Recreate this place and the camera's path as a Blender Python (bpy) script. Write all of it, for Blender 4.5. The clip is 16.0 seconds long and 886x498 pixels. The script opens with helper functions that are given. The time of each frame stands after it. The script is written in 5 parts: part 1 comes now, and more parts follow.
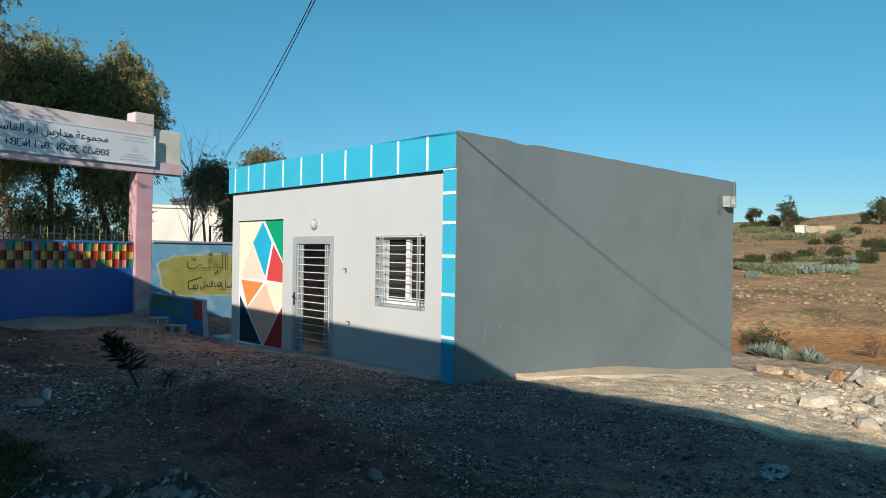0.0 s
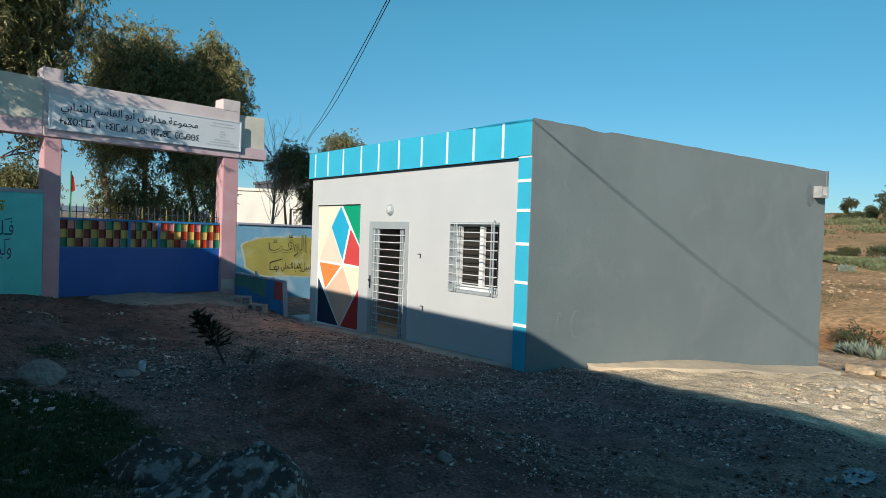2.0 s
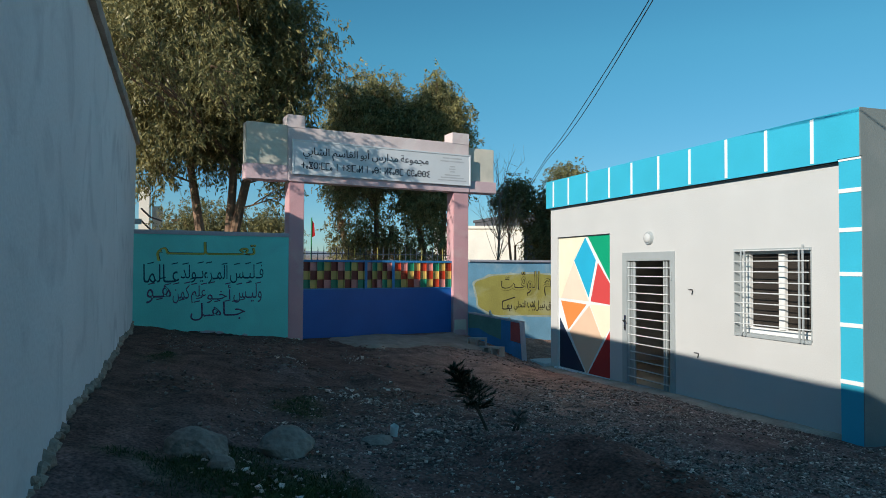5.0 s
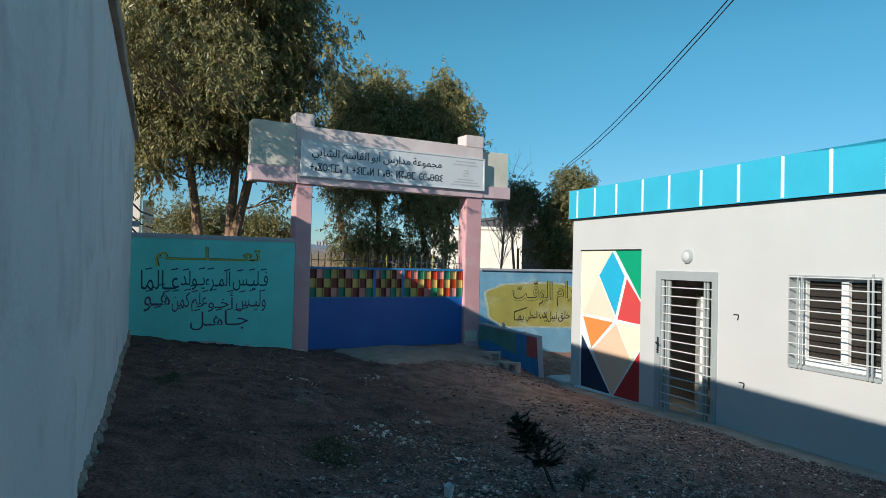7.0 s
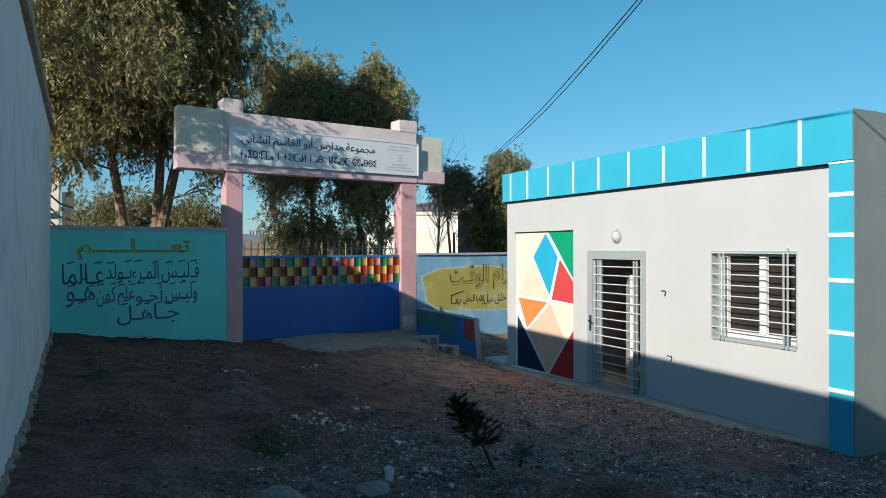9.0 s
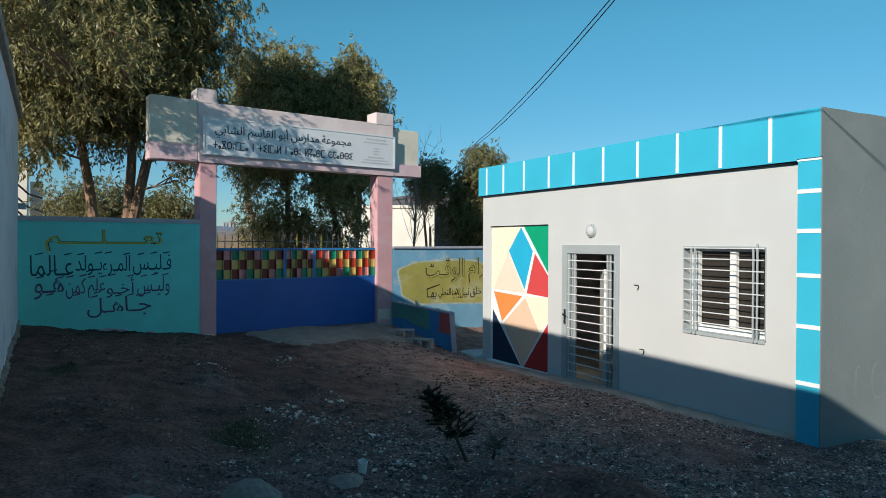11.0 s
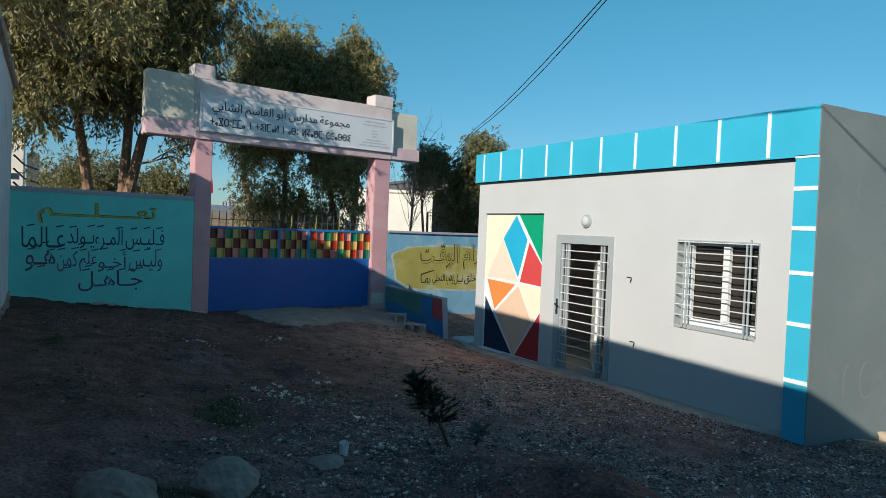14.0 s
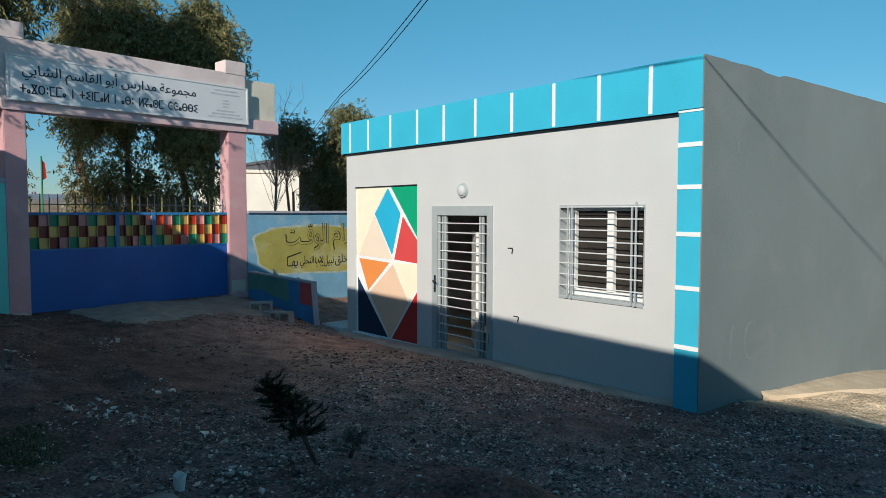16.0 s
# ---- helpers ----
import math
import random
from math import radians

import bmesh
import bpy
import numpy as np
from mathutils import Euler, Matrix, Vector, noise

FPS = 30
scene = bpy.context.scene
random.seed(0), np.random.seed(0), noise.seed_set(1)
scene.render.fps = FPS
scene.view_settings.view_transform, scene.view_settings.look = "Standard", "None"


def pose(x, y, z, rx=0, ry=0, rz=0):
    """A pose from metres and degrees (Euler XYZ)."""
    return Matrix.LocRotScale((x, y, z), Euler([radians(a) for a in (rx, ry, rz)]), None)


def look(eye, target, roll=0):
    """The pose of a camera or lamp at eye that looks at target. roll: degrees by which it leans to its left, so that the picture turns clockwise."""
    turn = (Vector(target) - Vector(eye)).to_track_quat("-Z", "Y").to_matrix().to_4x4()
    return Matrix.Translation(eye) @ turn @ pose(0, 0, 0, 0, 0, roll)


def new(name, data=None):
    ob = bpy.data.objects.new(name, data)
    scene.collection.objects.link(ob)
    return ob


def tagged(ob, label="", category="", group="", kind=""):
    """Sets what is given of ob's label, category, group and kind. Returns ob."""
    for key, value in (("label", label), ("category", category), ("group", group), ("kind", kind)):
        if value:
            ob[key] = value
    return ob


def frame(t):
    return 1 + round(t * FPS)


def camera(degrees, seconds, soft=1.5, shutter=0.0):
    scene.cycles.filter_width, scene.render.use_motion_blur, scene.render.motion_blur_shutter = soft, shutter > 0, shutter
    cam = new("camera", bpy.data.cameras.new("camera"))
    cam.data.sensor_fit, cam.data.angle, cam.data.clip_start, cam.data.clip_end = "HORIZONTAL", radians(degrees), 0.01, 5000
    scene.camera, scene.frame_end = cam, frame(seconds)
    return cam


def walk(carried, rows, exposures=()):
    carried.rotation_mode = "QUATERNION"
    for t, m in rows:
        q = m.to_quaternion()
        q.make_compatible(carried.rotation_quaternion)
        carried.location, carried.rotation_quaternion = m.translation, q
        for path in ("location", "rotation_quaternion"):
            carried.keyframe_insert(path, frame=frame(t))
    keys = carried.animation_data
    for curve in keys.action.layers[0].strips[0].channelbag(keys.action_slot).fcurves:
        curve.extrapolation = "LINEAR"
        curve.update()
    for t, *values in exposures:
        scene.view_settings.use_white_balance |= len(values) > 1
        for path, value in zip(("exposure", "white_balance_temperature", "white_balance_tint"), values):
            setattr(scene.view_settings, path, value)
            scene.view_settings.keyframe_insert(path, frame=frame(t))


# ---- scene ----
cam = camera(66.1, 16.0, soft=0.65)
METRES, EYE, TILT, LEAN, TURN = 8.0, 1.5, 0.0, 0.0, -18.3
PATH = [
    (0, (13.286, -6.553, 1.844), (11.835, -5.176, 1.851), 0.8),
    (0.5, (13.294, -6.555, 1.858), (11.826, -5.196, 1.856), 0.7),
    (1, (13.287, -6.561, 1.849), (11.806, -5.217, 1.855), 0.9),
    (1.5, (13.287, -6.564, 1.854), (11.798, -5.229, 1.859), 0.4),
    (2, (13.339, -6.595, 1.867), (11.749, -5.383, 1.826), 1.9),
    (2.5, (13.213, -6.504, 1.879), (11.562, -5.38, 1.788), 1.3),
    (3, (13.029, -6.377, 1.847), (11.299, -5.375, 1.807), -0.4),
    (3.5, (12.769, -6.293, 1.822), (10.985, -5.39, 1.785), 0.4),
    (4, (12.388, -6.3, 1.804), (10.62, -5.366, 1.759), 1.1),
    (4.5, (12.001, -6.278, 1.787), (10.167, -5.48, 1.798), -1.1),
    (4.7, (11.917, -6.317, 1.797), (10.039, -5.63, 1.844), -0.3),
    (6.8, (10.977, -6.704, 2.129), (9.091, -6.043, 2.2), 1.8),
    (7, (10.95, -6.699, 2.12), (9.08, -5.991, 2.159), 1.4),
    (7.5, (10.947, -6.711, 2.102), (9.066, -6.03, 2.096), 1.1),
    (8, (10.969, -6.691, 2.112), (9.157, -5.844, 2.111), 0.2),
    (8.5, (10.971, -6.674, 2.11), (9.172, -5.798, 2.12), -0.7),
    (9, (10.966, -6.687, 2.108), (9.169, -5.808, 2.107), -0.1),
    (11.5, (10.976, -6.676, 2.1), (9.215, -5.728, 2.075), 0.2),
    (12, (10.947, -6.675, 2.094), (9.184, -5.73, 2.057), 0.2),
    (12.5, (10.944, -6.668, 2.09), (9.177, -5.732, 2.047), 0.3),
    (13, (10.948, -6.669, 2.086), (9.181, -5.733, 2.044), 0.5),
    (13.5, (10.946, -6.658, 2.095), (9.163, -5.754, 2.05), 0.4),
    (14, (10.962, -6.601, 2.084), (9.201, -5.655, 2.026), 2.3),
    (14.5, (10.948, -6.449, 2.07), (9.302, -5.321, 1.927), -0.2),
    (15, (10.786, -6.258, 2.063), (9.176, -5.082, 1.914), 0.4),
    (15.5, (10.527, -6.169, 2.022), (8.966, -4.931, 1.842), -0.9),
    (16, (10.222, -6.094, 1.994), (8.668, -4.839, 1.885), 0.1),
]
walk(cam, [(t, look(eye, target, roll)) for t, eye, target, roll in PATH],
     [(0, 0.02), (4.5, 0.04), (6.8, 0.1), (8, 0.2), (9, 0.14), (11.5, 0.03), (14, 0.0), (16, -0.07)])

# ---- light ----
SUN_AZ, SUN_EL = 31.0, 21.5   # azimuth from -y towards +x, elevation
world = bpy.data.worlds.new("sky_world")
scene.world = world
world.use_nodes = True
wn = world.node_tree.nodes
sky = wn.new("ShaderNodeTexSky")
sky.sky_type, sky.sun_disc = "NISHITA", False
sky.sun_elevation = radians(SUN_EL)
sky.sun_rotation = radians(180 - SUN_AZ)
sky.air_density, sky.dust_density, sky.ozone_density = 0.9, 0.0, 3.0
wn["Background"].inputs[1].default_value = 0.118
hs = wn.new("ShaderNodeHueSaturation")
hs.inputs["Saturation"].default_value = 1.2
tint = wn.new("ShaderNodeMix")
tint.data_type, tint.blend_type = "RGBA", "MULTIPLY"
tint.inputs["Factor"].default_value = 1.0
# clear deep sky above, paler dusty air towards the horizon
wt, wz, wr = wn.new("ShaderNodeTexCoord"), wn.new("ShaderNodeSeparateXYZ"), wn.new("ShaderNodeMapRange")
wr.inputs[1].default_value, wr.inputs[2].default_value = 0.0, 0.3
wc = wn.new("ShaderNodeMix")
wc.data_type = "RGBA"
wc.inputs[6].default_value, wc.inputs[7].default_value = (0.43, 0.545, 0.70, 1), (0.78, 1.19, 0.935, 1)
world.node_tree.links.new(wt.outputs["Generated"], wz.inputs[0])
world.node_tree.links.new(wz.outputs["Z"], wr.inputs[0])
world.node_tree.links.new(wr.outputs[0], wc.inputs["Factor"])
world.node_tree.links.new(wc.outputs[2], tint.inputs[7])
world.node_tree.links.new(sky.outputs[0], hs.inputs["Color"])
world.node_tree.links.new(hs.outputs[0], tint.inputs[6])
world.node_tree.links.new(tint.outputs[2], wn["Background"].inputs[0])
sun = new("sun", bpy.data.lights.new("sun", "SUN"))
sun.data.energy, sun.data.angle, sun.data.color = 4.8, radians(0.5), (1.0, 0.93, 0.82)
to_sun = Vector((math.sin(radians(SUN_AZ)) * math.cos(radians(SUN_EL)), -math.cos(radians(SUN_AZ)) * math.cos(radians(SUN_EL)), math.sin(radians(SUN_EL))))
sun.matrix_world = look(to_sun * 60, (0, 0, 0))


# ---- materials ----
def mat(name, col, rough=0.8, var=0.12, scale=3.0, fine=40.0, bump=0.15, metal=0.0, stain=None, stain_amt=0.0, random_amt=0.0, spec=0.4, bump_scale=0.0, island=0.0):
    m = bpy.data.materials.new(name)
    m.use_nodes = True
    t = m.node_tree
    n, l = t.nodes, t.links
    b = n["Principled BSDF"]
    b.inputs["Roughness"].default_value, b.inputs["Metallic"].default_value = rough, metal
    b.inputs["Specular IOR Level"].default_value = spec
    tc = n.new("ShaderNodeTexCoord")
    big, small = n.new("ShaderNodeTexNoise"), n.new("ShaderNodeTexNoise")
    big.inputs["Scale"].default_value, big.inputs["Detail"].default_value = scale, 5
    small.inputs["Scale"].default_value, small.inputs["Detail"].default_value = fine, 4
    for k in (big, small):
        l.new(tc.outputs["Object"], k.inputs["Vector"])
    mr = n.new("ShaderNodeMapRange")
    mr.inputs[1].default_value, mr.inputs[2].default_value = 0.3, 0.7
    mr.inputs[3].default_value, mr.inputs[4].default_value = 1 - var, 1 + var
    l.new(big.outputs["Fac"], mr.inputs[0])
    mr2 = n.new("ShaderNodeMapRange")
    mr2.inputs[1].default_value, mr2.inputs[2].default_value = 0.3, 0.7
    mr2.inputs[3].default_value, mr2.inputs[4].default_value = 1 - var * 0.6, 1 + var * 0.6
    l.new(small.outputs["Fac"], mr2.inputs[0])
    mul = n.new("ShaderNodeMath")
    mul.operation = "MULTIPLY"
    l.new(mr.outputs[0], mul.inputs[0])
    l.new(mr2.outputs[0], mul.inputs[1])
    last = mul.outputs[0]
    if random_amt:
        oi = n.new("ShaderNodeObjectInfo")
        mr3 = n.new("ShaderNodeMapRange")
        mr3.inputs[3].default_value, mr3.inputs[4].default_value = 1 - random_amt, 1 + random_amt
        l.new(oi.outputs["Random"], mr3.inputs[0])
        mu2 = n.new("ShaderNodeMath")
        mu2.operation = "MULTIPLY"
        l.new(last, mu2.inputs[0])
        l.new(mr3.outputs[0], mu2.inputs[1])
        last = mu2.outputs[0]
    if island:
        ge = n.new("ShaderNodeNewGeometry")
        mr4 = n.new("ShaderNodeMapRange")
        mr4.inputs[3].default_value, mr4.inputs[4].default_value = 1 - island, 1 + island
        l.new(ge.outputs["Random Per Island"], mr4.inputs[0])
        mu3 = n.new("ShaderNodeMath")
        mu3.operation = "MULTIPLY"
        l.new(last, mu3.inputs[0])
        l.new(mr4.outputs[0], mu3.inputs[1])
        last = mu3.outputs[0]
    vm = n.new("ShaderNodeVectorMath")
    vm.operation = "SCALE"
    vm.inputs[0].default_value = col
    l.new(last, vm.inputs["Scale"])
    colour = vm.outputs[0]
    if stain:
        sn = n.new("ShaderNodeTexNoise")
        sn.inputs["Scale"].default_value, sn.inputs["Detail"].default_value, sn.inputs["Distortion"].default_value = 1.7, 7, 0.8
        l.new(tc.outputs["Object"], sn.inputs["Vector"])
        sr = n.new("ShaderNodeMapRange")
        sr.inputs[1].default_value, sr.inputs[2].default_value = 0.52, 0.7
        sr.inputs[3].default_value, sr.inputs[4].default_value = 0.0, stain_amt
        l.new(sn.outputs["Fac"], sr.inputs[0])
        mx = n.new("ShaderNodeMix")
        mx.data_type = "RGBA"
        l.new(sr.outputs[0], mx.inputs["Factor"])
        l.new(colour, mx.inputs[6])
        mx.inputs[7].default_value = (*stain, 1)
        colour = mx.outputs[2]
    l.new(colour, b.inputs["Base Color"])
    if bump:
        bn = n.new("ShaderNodeTexNoise")
        bn.inputs["Scale"].default_value, bn.inputs["Detail"].default_value = bump_scale or fine, 6
        l.new(tc.outputs["Object"], bn.inputs["Vector"])
        bp = n.new("ShaderNodeBump")
        bp.inputs["Strength"].default_value, bp.inputs["Distance"].default_value = bump, 0.02
        l.new(bn.outputs["Fac"], bp.inputs["Height"])
        l.new(bp.outputs[0], b.inputs["Normal"])
    return m


M_WHITE = mat("white_render", (0.57, 0.575, 0.57), 0.85, 0.035, 1.2, 60, 0.12, stain=(0.55, 0.54, 0.52), stain_amt=0.12)
M_GREY = mat("grey_render", (0.185, 0.222, 0.224), 0.85, 0.07, 0.8, 50, 0.2, stain=(0.25, 0.27, 0.27), stain_amt=0.3)
M_BLUE = mat("bright_blue_paint", (0.04, 0.45, 0.63), 0.6, 0.05, 2, 50, 0.1)
M_TRIM = mat("white_trim_paint", (0.80, 0.82, 0.82), 0.6, 0.04, 3, 60, 0.1)
M_LWALL = mat("old_whitewash", (0.70, 0.70, 0.71), 0.9, 0.06, 0.7, 30, 0.25, stain=(0.40, 0.40, 0.42), stain_amt=0.5)
M_CONC = mat("raw_concrete", (0.34, 0.27, 0.22), 0.95, 0.2, 3, 40, 0.5)
M_CEM = mat("worn_cement", (0.46, 0.36, 0.295), 0.95, 0.2, 3, 40, 0.5)
M_PALEC = mat("pale_cement", (0.66, 0.51, 0.35), 0.95, 0.12, 2.5, 40, 0.4)
M_PINK = mat("pink_paint", (0.62, 0.35, 0.37), 0.85, 0.08, 1.5, 40, 0.2, stain=(0.66, 0.52, 0.50), stain_amt=0.5)
M_CREAM = mat("cream_paint", (0.66, 0.62, 0.52), 0.85, 0.08, 1.5, 40, 0.2, stain=(0.5, 0.46, 0.4), stain_amt=0.5)
M_PINK2 = mat("pale_pink_paint", (0.66, 0.47, 0.49), 0.85, 0.1, 1.5, 40, 0.2, stain=(0.7, 0.6, 0.58), stain_amt=0.6)
M_BEAM = mat("pale_pink_whitewash", (0.68, 0.57, 0.56), 0.85, 0.08, 1.8, 40, 0.2, stain=(0.78, 0.75, 0.70), stain_amt=0.6)
M_SIGN = mat("sign_board", (0.66, 0.68, 0.70), 0.5, 0.03, 2, 60, 0.05)
M_INK = mat("black_lettering", (0.03, 0.035, 0.05), 0.6, 0.1, 5, 60, 0.0)
M_FAINT = mat("faint_print", (0.5, 0.51, 0.53), 0.6, 0.1, 5, 60, 0.0)
M_TEAL = mat("teal_paint", (0.15, 0.72, 0.66), 0.75, 0.08, 1.2, 40, 0.25, stain=(0.15, 0.60, 0.58), stain_amt=0.5)
M_LAV = mat("lavender_coping", (0.42, 0.42, 0.47), 0.85, 0.12, 2, 40, 0.3)
M_GATE = mat("gate_blue_enamel", (0.010, 0.11, 0.40), 0.45, 0.08, 1.5, 30, 0.08)
M_GATE2 = mat("gate_frame_blue", (0.03, 0.2, 0.45), 0.5, 0.08, 1.5, 30, 0.08)
M_SPIKE = mat("rusted_dark_blue_bar", (0.045, 0.06, 0.085), 0.7, 0.2, 6, 50, 0.1)
M_TILES = [mat(nm, c, 0.5, 0.1, 4, 40, 0.05, random_amt=0.15) for nm, c in (
    ("tile_red", (0.45, 0.05, 0.02)), ("tile_pink", (0.62, 0.26, 0.24)), ("tile_green", (0.02, 0.24, 0.14)),
    ("tile_yellow", (0.58, 0.40, 0.12)), ("tile_maroon", (0.17, 0.025, 0.02)), ("tile_orange", (0.6, 0.17, 0.04)))]
M_WBLUE = mat("mural_blue", (0.19, 0.41, 0.57), 0.85, 0.12, 2, 30, 0.3, stain=(0.42, 0.55, 0.60), stain_amt=0.85)
M_WYEL = mat("mural_yellow", (0.40, 0.36, 0.095), 0.85, 0.14, 2, 30, 0.3, stain=(0.50, 0.50, 0.30), stain_amt=0.75)
M_NAVYP = mat("panel_dark_blue", (0.06, 0.24, 0.48), 0.8, 0.15, 2, 30, 0.2)
M_GREENP = mat("panel_green", (0.13, 0.30, 0.25), 0.8, 0.15, 2, 30, 0.2)
M_REDP = mat("panel_red", (0.58, 0.10, 0.09), 0.8, 0.15, 2, 30, 0.2)
M_METAL = mat("grey_painted_steel", (0.37, 0.405, 0.415), 0.45, 0.05, 3, 50, 0.05, metal=0.0)
M_BAR = mat("pale_grey_bar", (0.66, 0.68, 0.68), 0.45, 0.05, 3, 50, 0.05)
M_PVC = mat("white_pvc", (0.8, 0.8, 0.78), 0.4, 0.02, 3, 50, 0.0)
M_SHUT = mat("brown_roller_shutter", (0.034, 0.028, 0.023), 0.6, 0.1, 3, 50, 0.1)
M_DARK = mat("black_plastic", (0.02, 0.02, 0.022), 0.5, 0.1, 3, 50, 0.0)
M_ROOM = mat("interior_plaster", (0.74, 0.72, 0.67), 0.9, 0.05, 2, 30, 0.1)
M_CHROME = mat("chrome_lock", (0.6, 0.6, 0.6), 0.25, 0.03, 3, 50, 0.0, metal=1.0)
M_FAC = {nm: mat("mural_" + nm, c, 0.6, 0.03, 3, 50, 0.08) for nm, c in (
    ("cream", (0.86, 0.81, 0.62)), ("peach", (0.84, 0.70, 0.56)), ("tan", (0.80, 0.56, 0.40)), ("blue", (0.02, 0.42, 0.66)),
    ("green", (0.0, 0.34, 0.17)), ("red", (0.66, 0.07, 0.07)), ("orange", (0.80, 0.27, 0.07)), ("navy", (0.012, 0.03, 0.07)), ("darkred", (0.50, 0.03, 0.03)))}
M_BARK = mat("eucalyptus_bark", (0.25, 0.155, 0.10), 0.95, 0.3, 4, 25, 0.6)
M_ROCK = mat("pale_rock", (0.30, 0.24, 0.205), 0.95, 0.25, 4, 25, 0.9, stain=(0.12, 0.11, 0.10), stain_amt=0.8, random_amt=0.15)
M_ROCKO = mat("ochre_rock", (0.42, 0.22, 0.11), 0.95, 0.25, 4, 25, 0.9, random_amt=0.15)
M_PEB = mat("gravel_stone", (0.31, 0.215, 0.185), 0.95, 0.3, 9, 60, 0.3, island=0.75)
M_WPEB = mat("white_stone", (0.76, 0.60, 0.52), 0.95, 0.15, 9, 60, 0.3, island=0.3)
M_BLOCK = mat("cinder_block", (0.42, 0.39, 0.36), 0.95, 0.15, 6, 60, 0.5)
M_CABLE = mat("black_cable", (0.015, 0.015, 0.018), 0.6, 0.1, 3, 50, 0.0)
M_FARW = mat("far_house_wall", (0.78, 0.74, 0.66), 0.9, 0.08, 1, 20, 0.0)
M_FARB = mat("far_blue_wall", (0.18, 0.42, 0.48), 0.9, 0.08, 1, 20, 0.0)
M_FARD = mat("far_dark_wall", (0.10, 0.10, 0.11), 0.9, 0.08, 1, 20, 0.0)
M_FLAG = mat("red_flag_cloth", (0.55, 0.02, 0.02), 0.8, 0.08, 3, 20, 0.0)
M_FPOLE = mat("green_pole", (0.02, 0.22, 0.08), 0.6, 0.08, 3, 20, 0.0)
M_TWIG2 = mat("bare_grey_twig", (0.24, 0.20, 0.17), 0.95, 0.2, 6, 40, 0.2)
M_RUB = mat("sunlit_rubble", (0.52, 0.44, 0.34), 0.95, 0.3, 4, 25, 0.9, stain=(0.22, 0.19, 0.15), stain_amt=0.7, random_amt=0.2)
M_LEDGE = mat("ochre_ledge_stone", (0.50, 0.36, 0.23), 0.95, 0.25, 4, 25, 0.9, stain=(0.28, 0.18, 0.11), stain_amt=0.6, random_amt=0.15)
# far wall with the blue-grey of distance haze put into its colour
M_HAZE = mat("haze_tinted_far_wall", (0.42, 0.43, 0.45), 0.9, 0.08, 1, 20, 0.0)
M_TWIG = mat("dead_twig", (0.10, 0.07, 0.05), 0.95, 0.2, 6, 40, 0.2)
M_LETB = mat("blue_letter_paint", (0.02, 0.17, 0.42), 0.7, 0.1, 3, 40, 0.1)
M_TEXTD = mat("dark_teal_lettering", (0.008, 0.07, 0.105), 0.8, 0.2, 4, 40, 0.1)
M_TEXTP = mat("plum_lettering", (0.10, 0.075, 0.145), 0.8, 0.2, 4, 40, 0.1)
M_TEXTY = mat("yellow_lettering", (0.42, 0.40, 0.08), 0.8, 0.15, 4, 40, 0.1)
M_TEXTK = mat("faded_black_lettering", (0.04, 0.03, 0.022), 0.8, 0.3, 6, 40, 0.1)


def leaf_mat(name, a, b, rough=0.5):
    m = bpy.data.materials.new(name)
    m.use_nodes = True
    n, l = m.node_tree.nodes, m.node_tree.links
    p = n["Principled BSDF"]
    p.inputs["Roughness"].default_value = rough
    p.inputs["Specular IOR Level"].default_value = 0.35
    g = n.new("ShaderNodeNewGeometry")
    tc = n.new("ShaderNodeTexCoord")
    big = n.new("ShaderNodeTexNoise")
    big.inputs["Scale"].default_value = 0.6
    l.new(tc.outputs["Object"], big.inputs["Vector"])
    ad = n.new("ShaderNodeMath")
    ad.operation = "ADD"
    l.new(g.outputs["Random Per Island"], ad.inputs[0])
    l.new(big.outputs["Fac"], ad.inputs[1])
    mr = n.new("ShaderNodeMapRange")
    mr.inputs[1].default_value, mr.inputs[2].default_value = 0.3, 1.3
    l.new(ad.outputs[0], mr.inputs[0])
    mx = n.new("ShaderNodeMix")
    mx.data_type = "RGBA"
    mx.inputs[6].default_value, mx.inputs[7].default_value = (*a, 1), (*b, 1)
    l.new(mr.outputs[0], mx.inputs["Factor"])
    l.new(mx.outputs[2], p.inputs["Base Color"])
    tr = n.new("ShaderNodeBsdfTranslucent")
    l.new(mx.outputs[2], tr.inputs["Color"])
    ms = n.new("ShaderNodeMixShader")
    ms.inputs[0].default_value = 0.22
    l.new(p.outputs[0], ms.inputs[1])
    l.new(tr.outputs[0], ms.inputs[2])
    l.new(ms.outputs[0], n["Material Output"].inputs["Surface"])
    return m


M_LEAF = leaf_mat("eucalyptus_leaf", (0.06, 0.072, 0.028), (0.40, 0.355, 0.15), 0.42)
# eucalyptus leaf again, with shade put into its colour, for the nearest crown
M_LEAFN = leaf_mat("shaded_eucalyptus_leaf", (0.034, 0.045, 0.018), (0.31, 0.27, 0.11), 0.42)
M_LEAF2 = leaf_mat("olive_leaf", (0.038, 0.05, 0.022), (0.27, 0.25, 0.11), 0.42)
M_LEAFD = leaf_mat("dark_bush_leaf", (0.045, 0.055, 0.027), (0.12, 0.12, 0.06))
M_AGAVE = leaf_mat("agave_leaf", (0.17, 0.23, 0.19), (0.32, 0.36, 0.28))
M_CACT = leaf_mat("cactus_pad", (0.11, 0.14, 0.07), (0.26, 0.27, 0.13))
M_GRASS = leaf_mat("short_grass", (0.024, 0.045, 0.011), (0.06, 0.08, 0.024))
M_CONI = leaf_mat("dark_sapling_leaf", (0.018, 0.026, 0.014), (0.045, 0.05, 0.026))


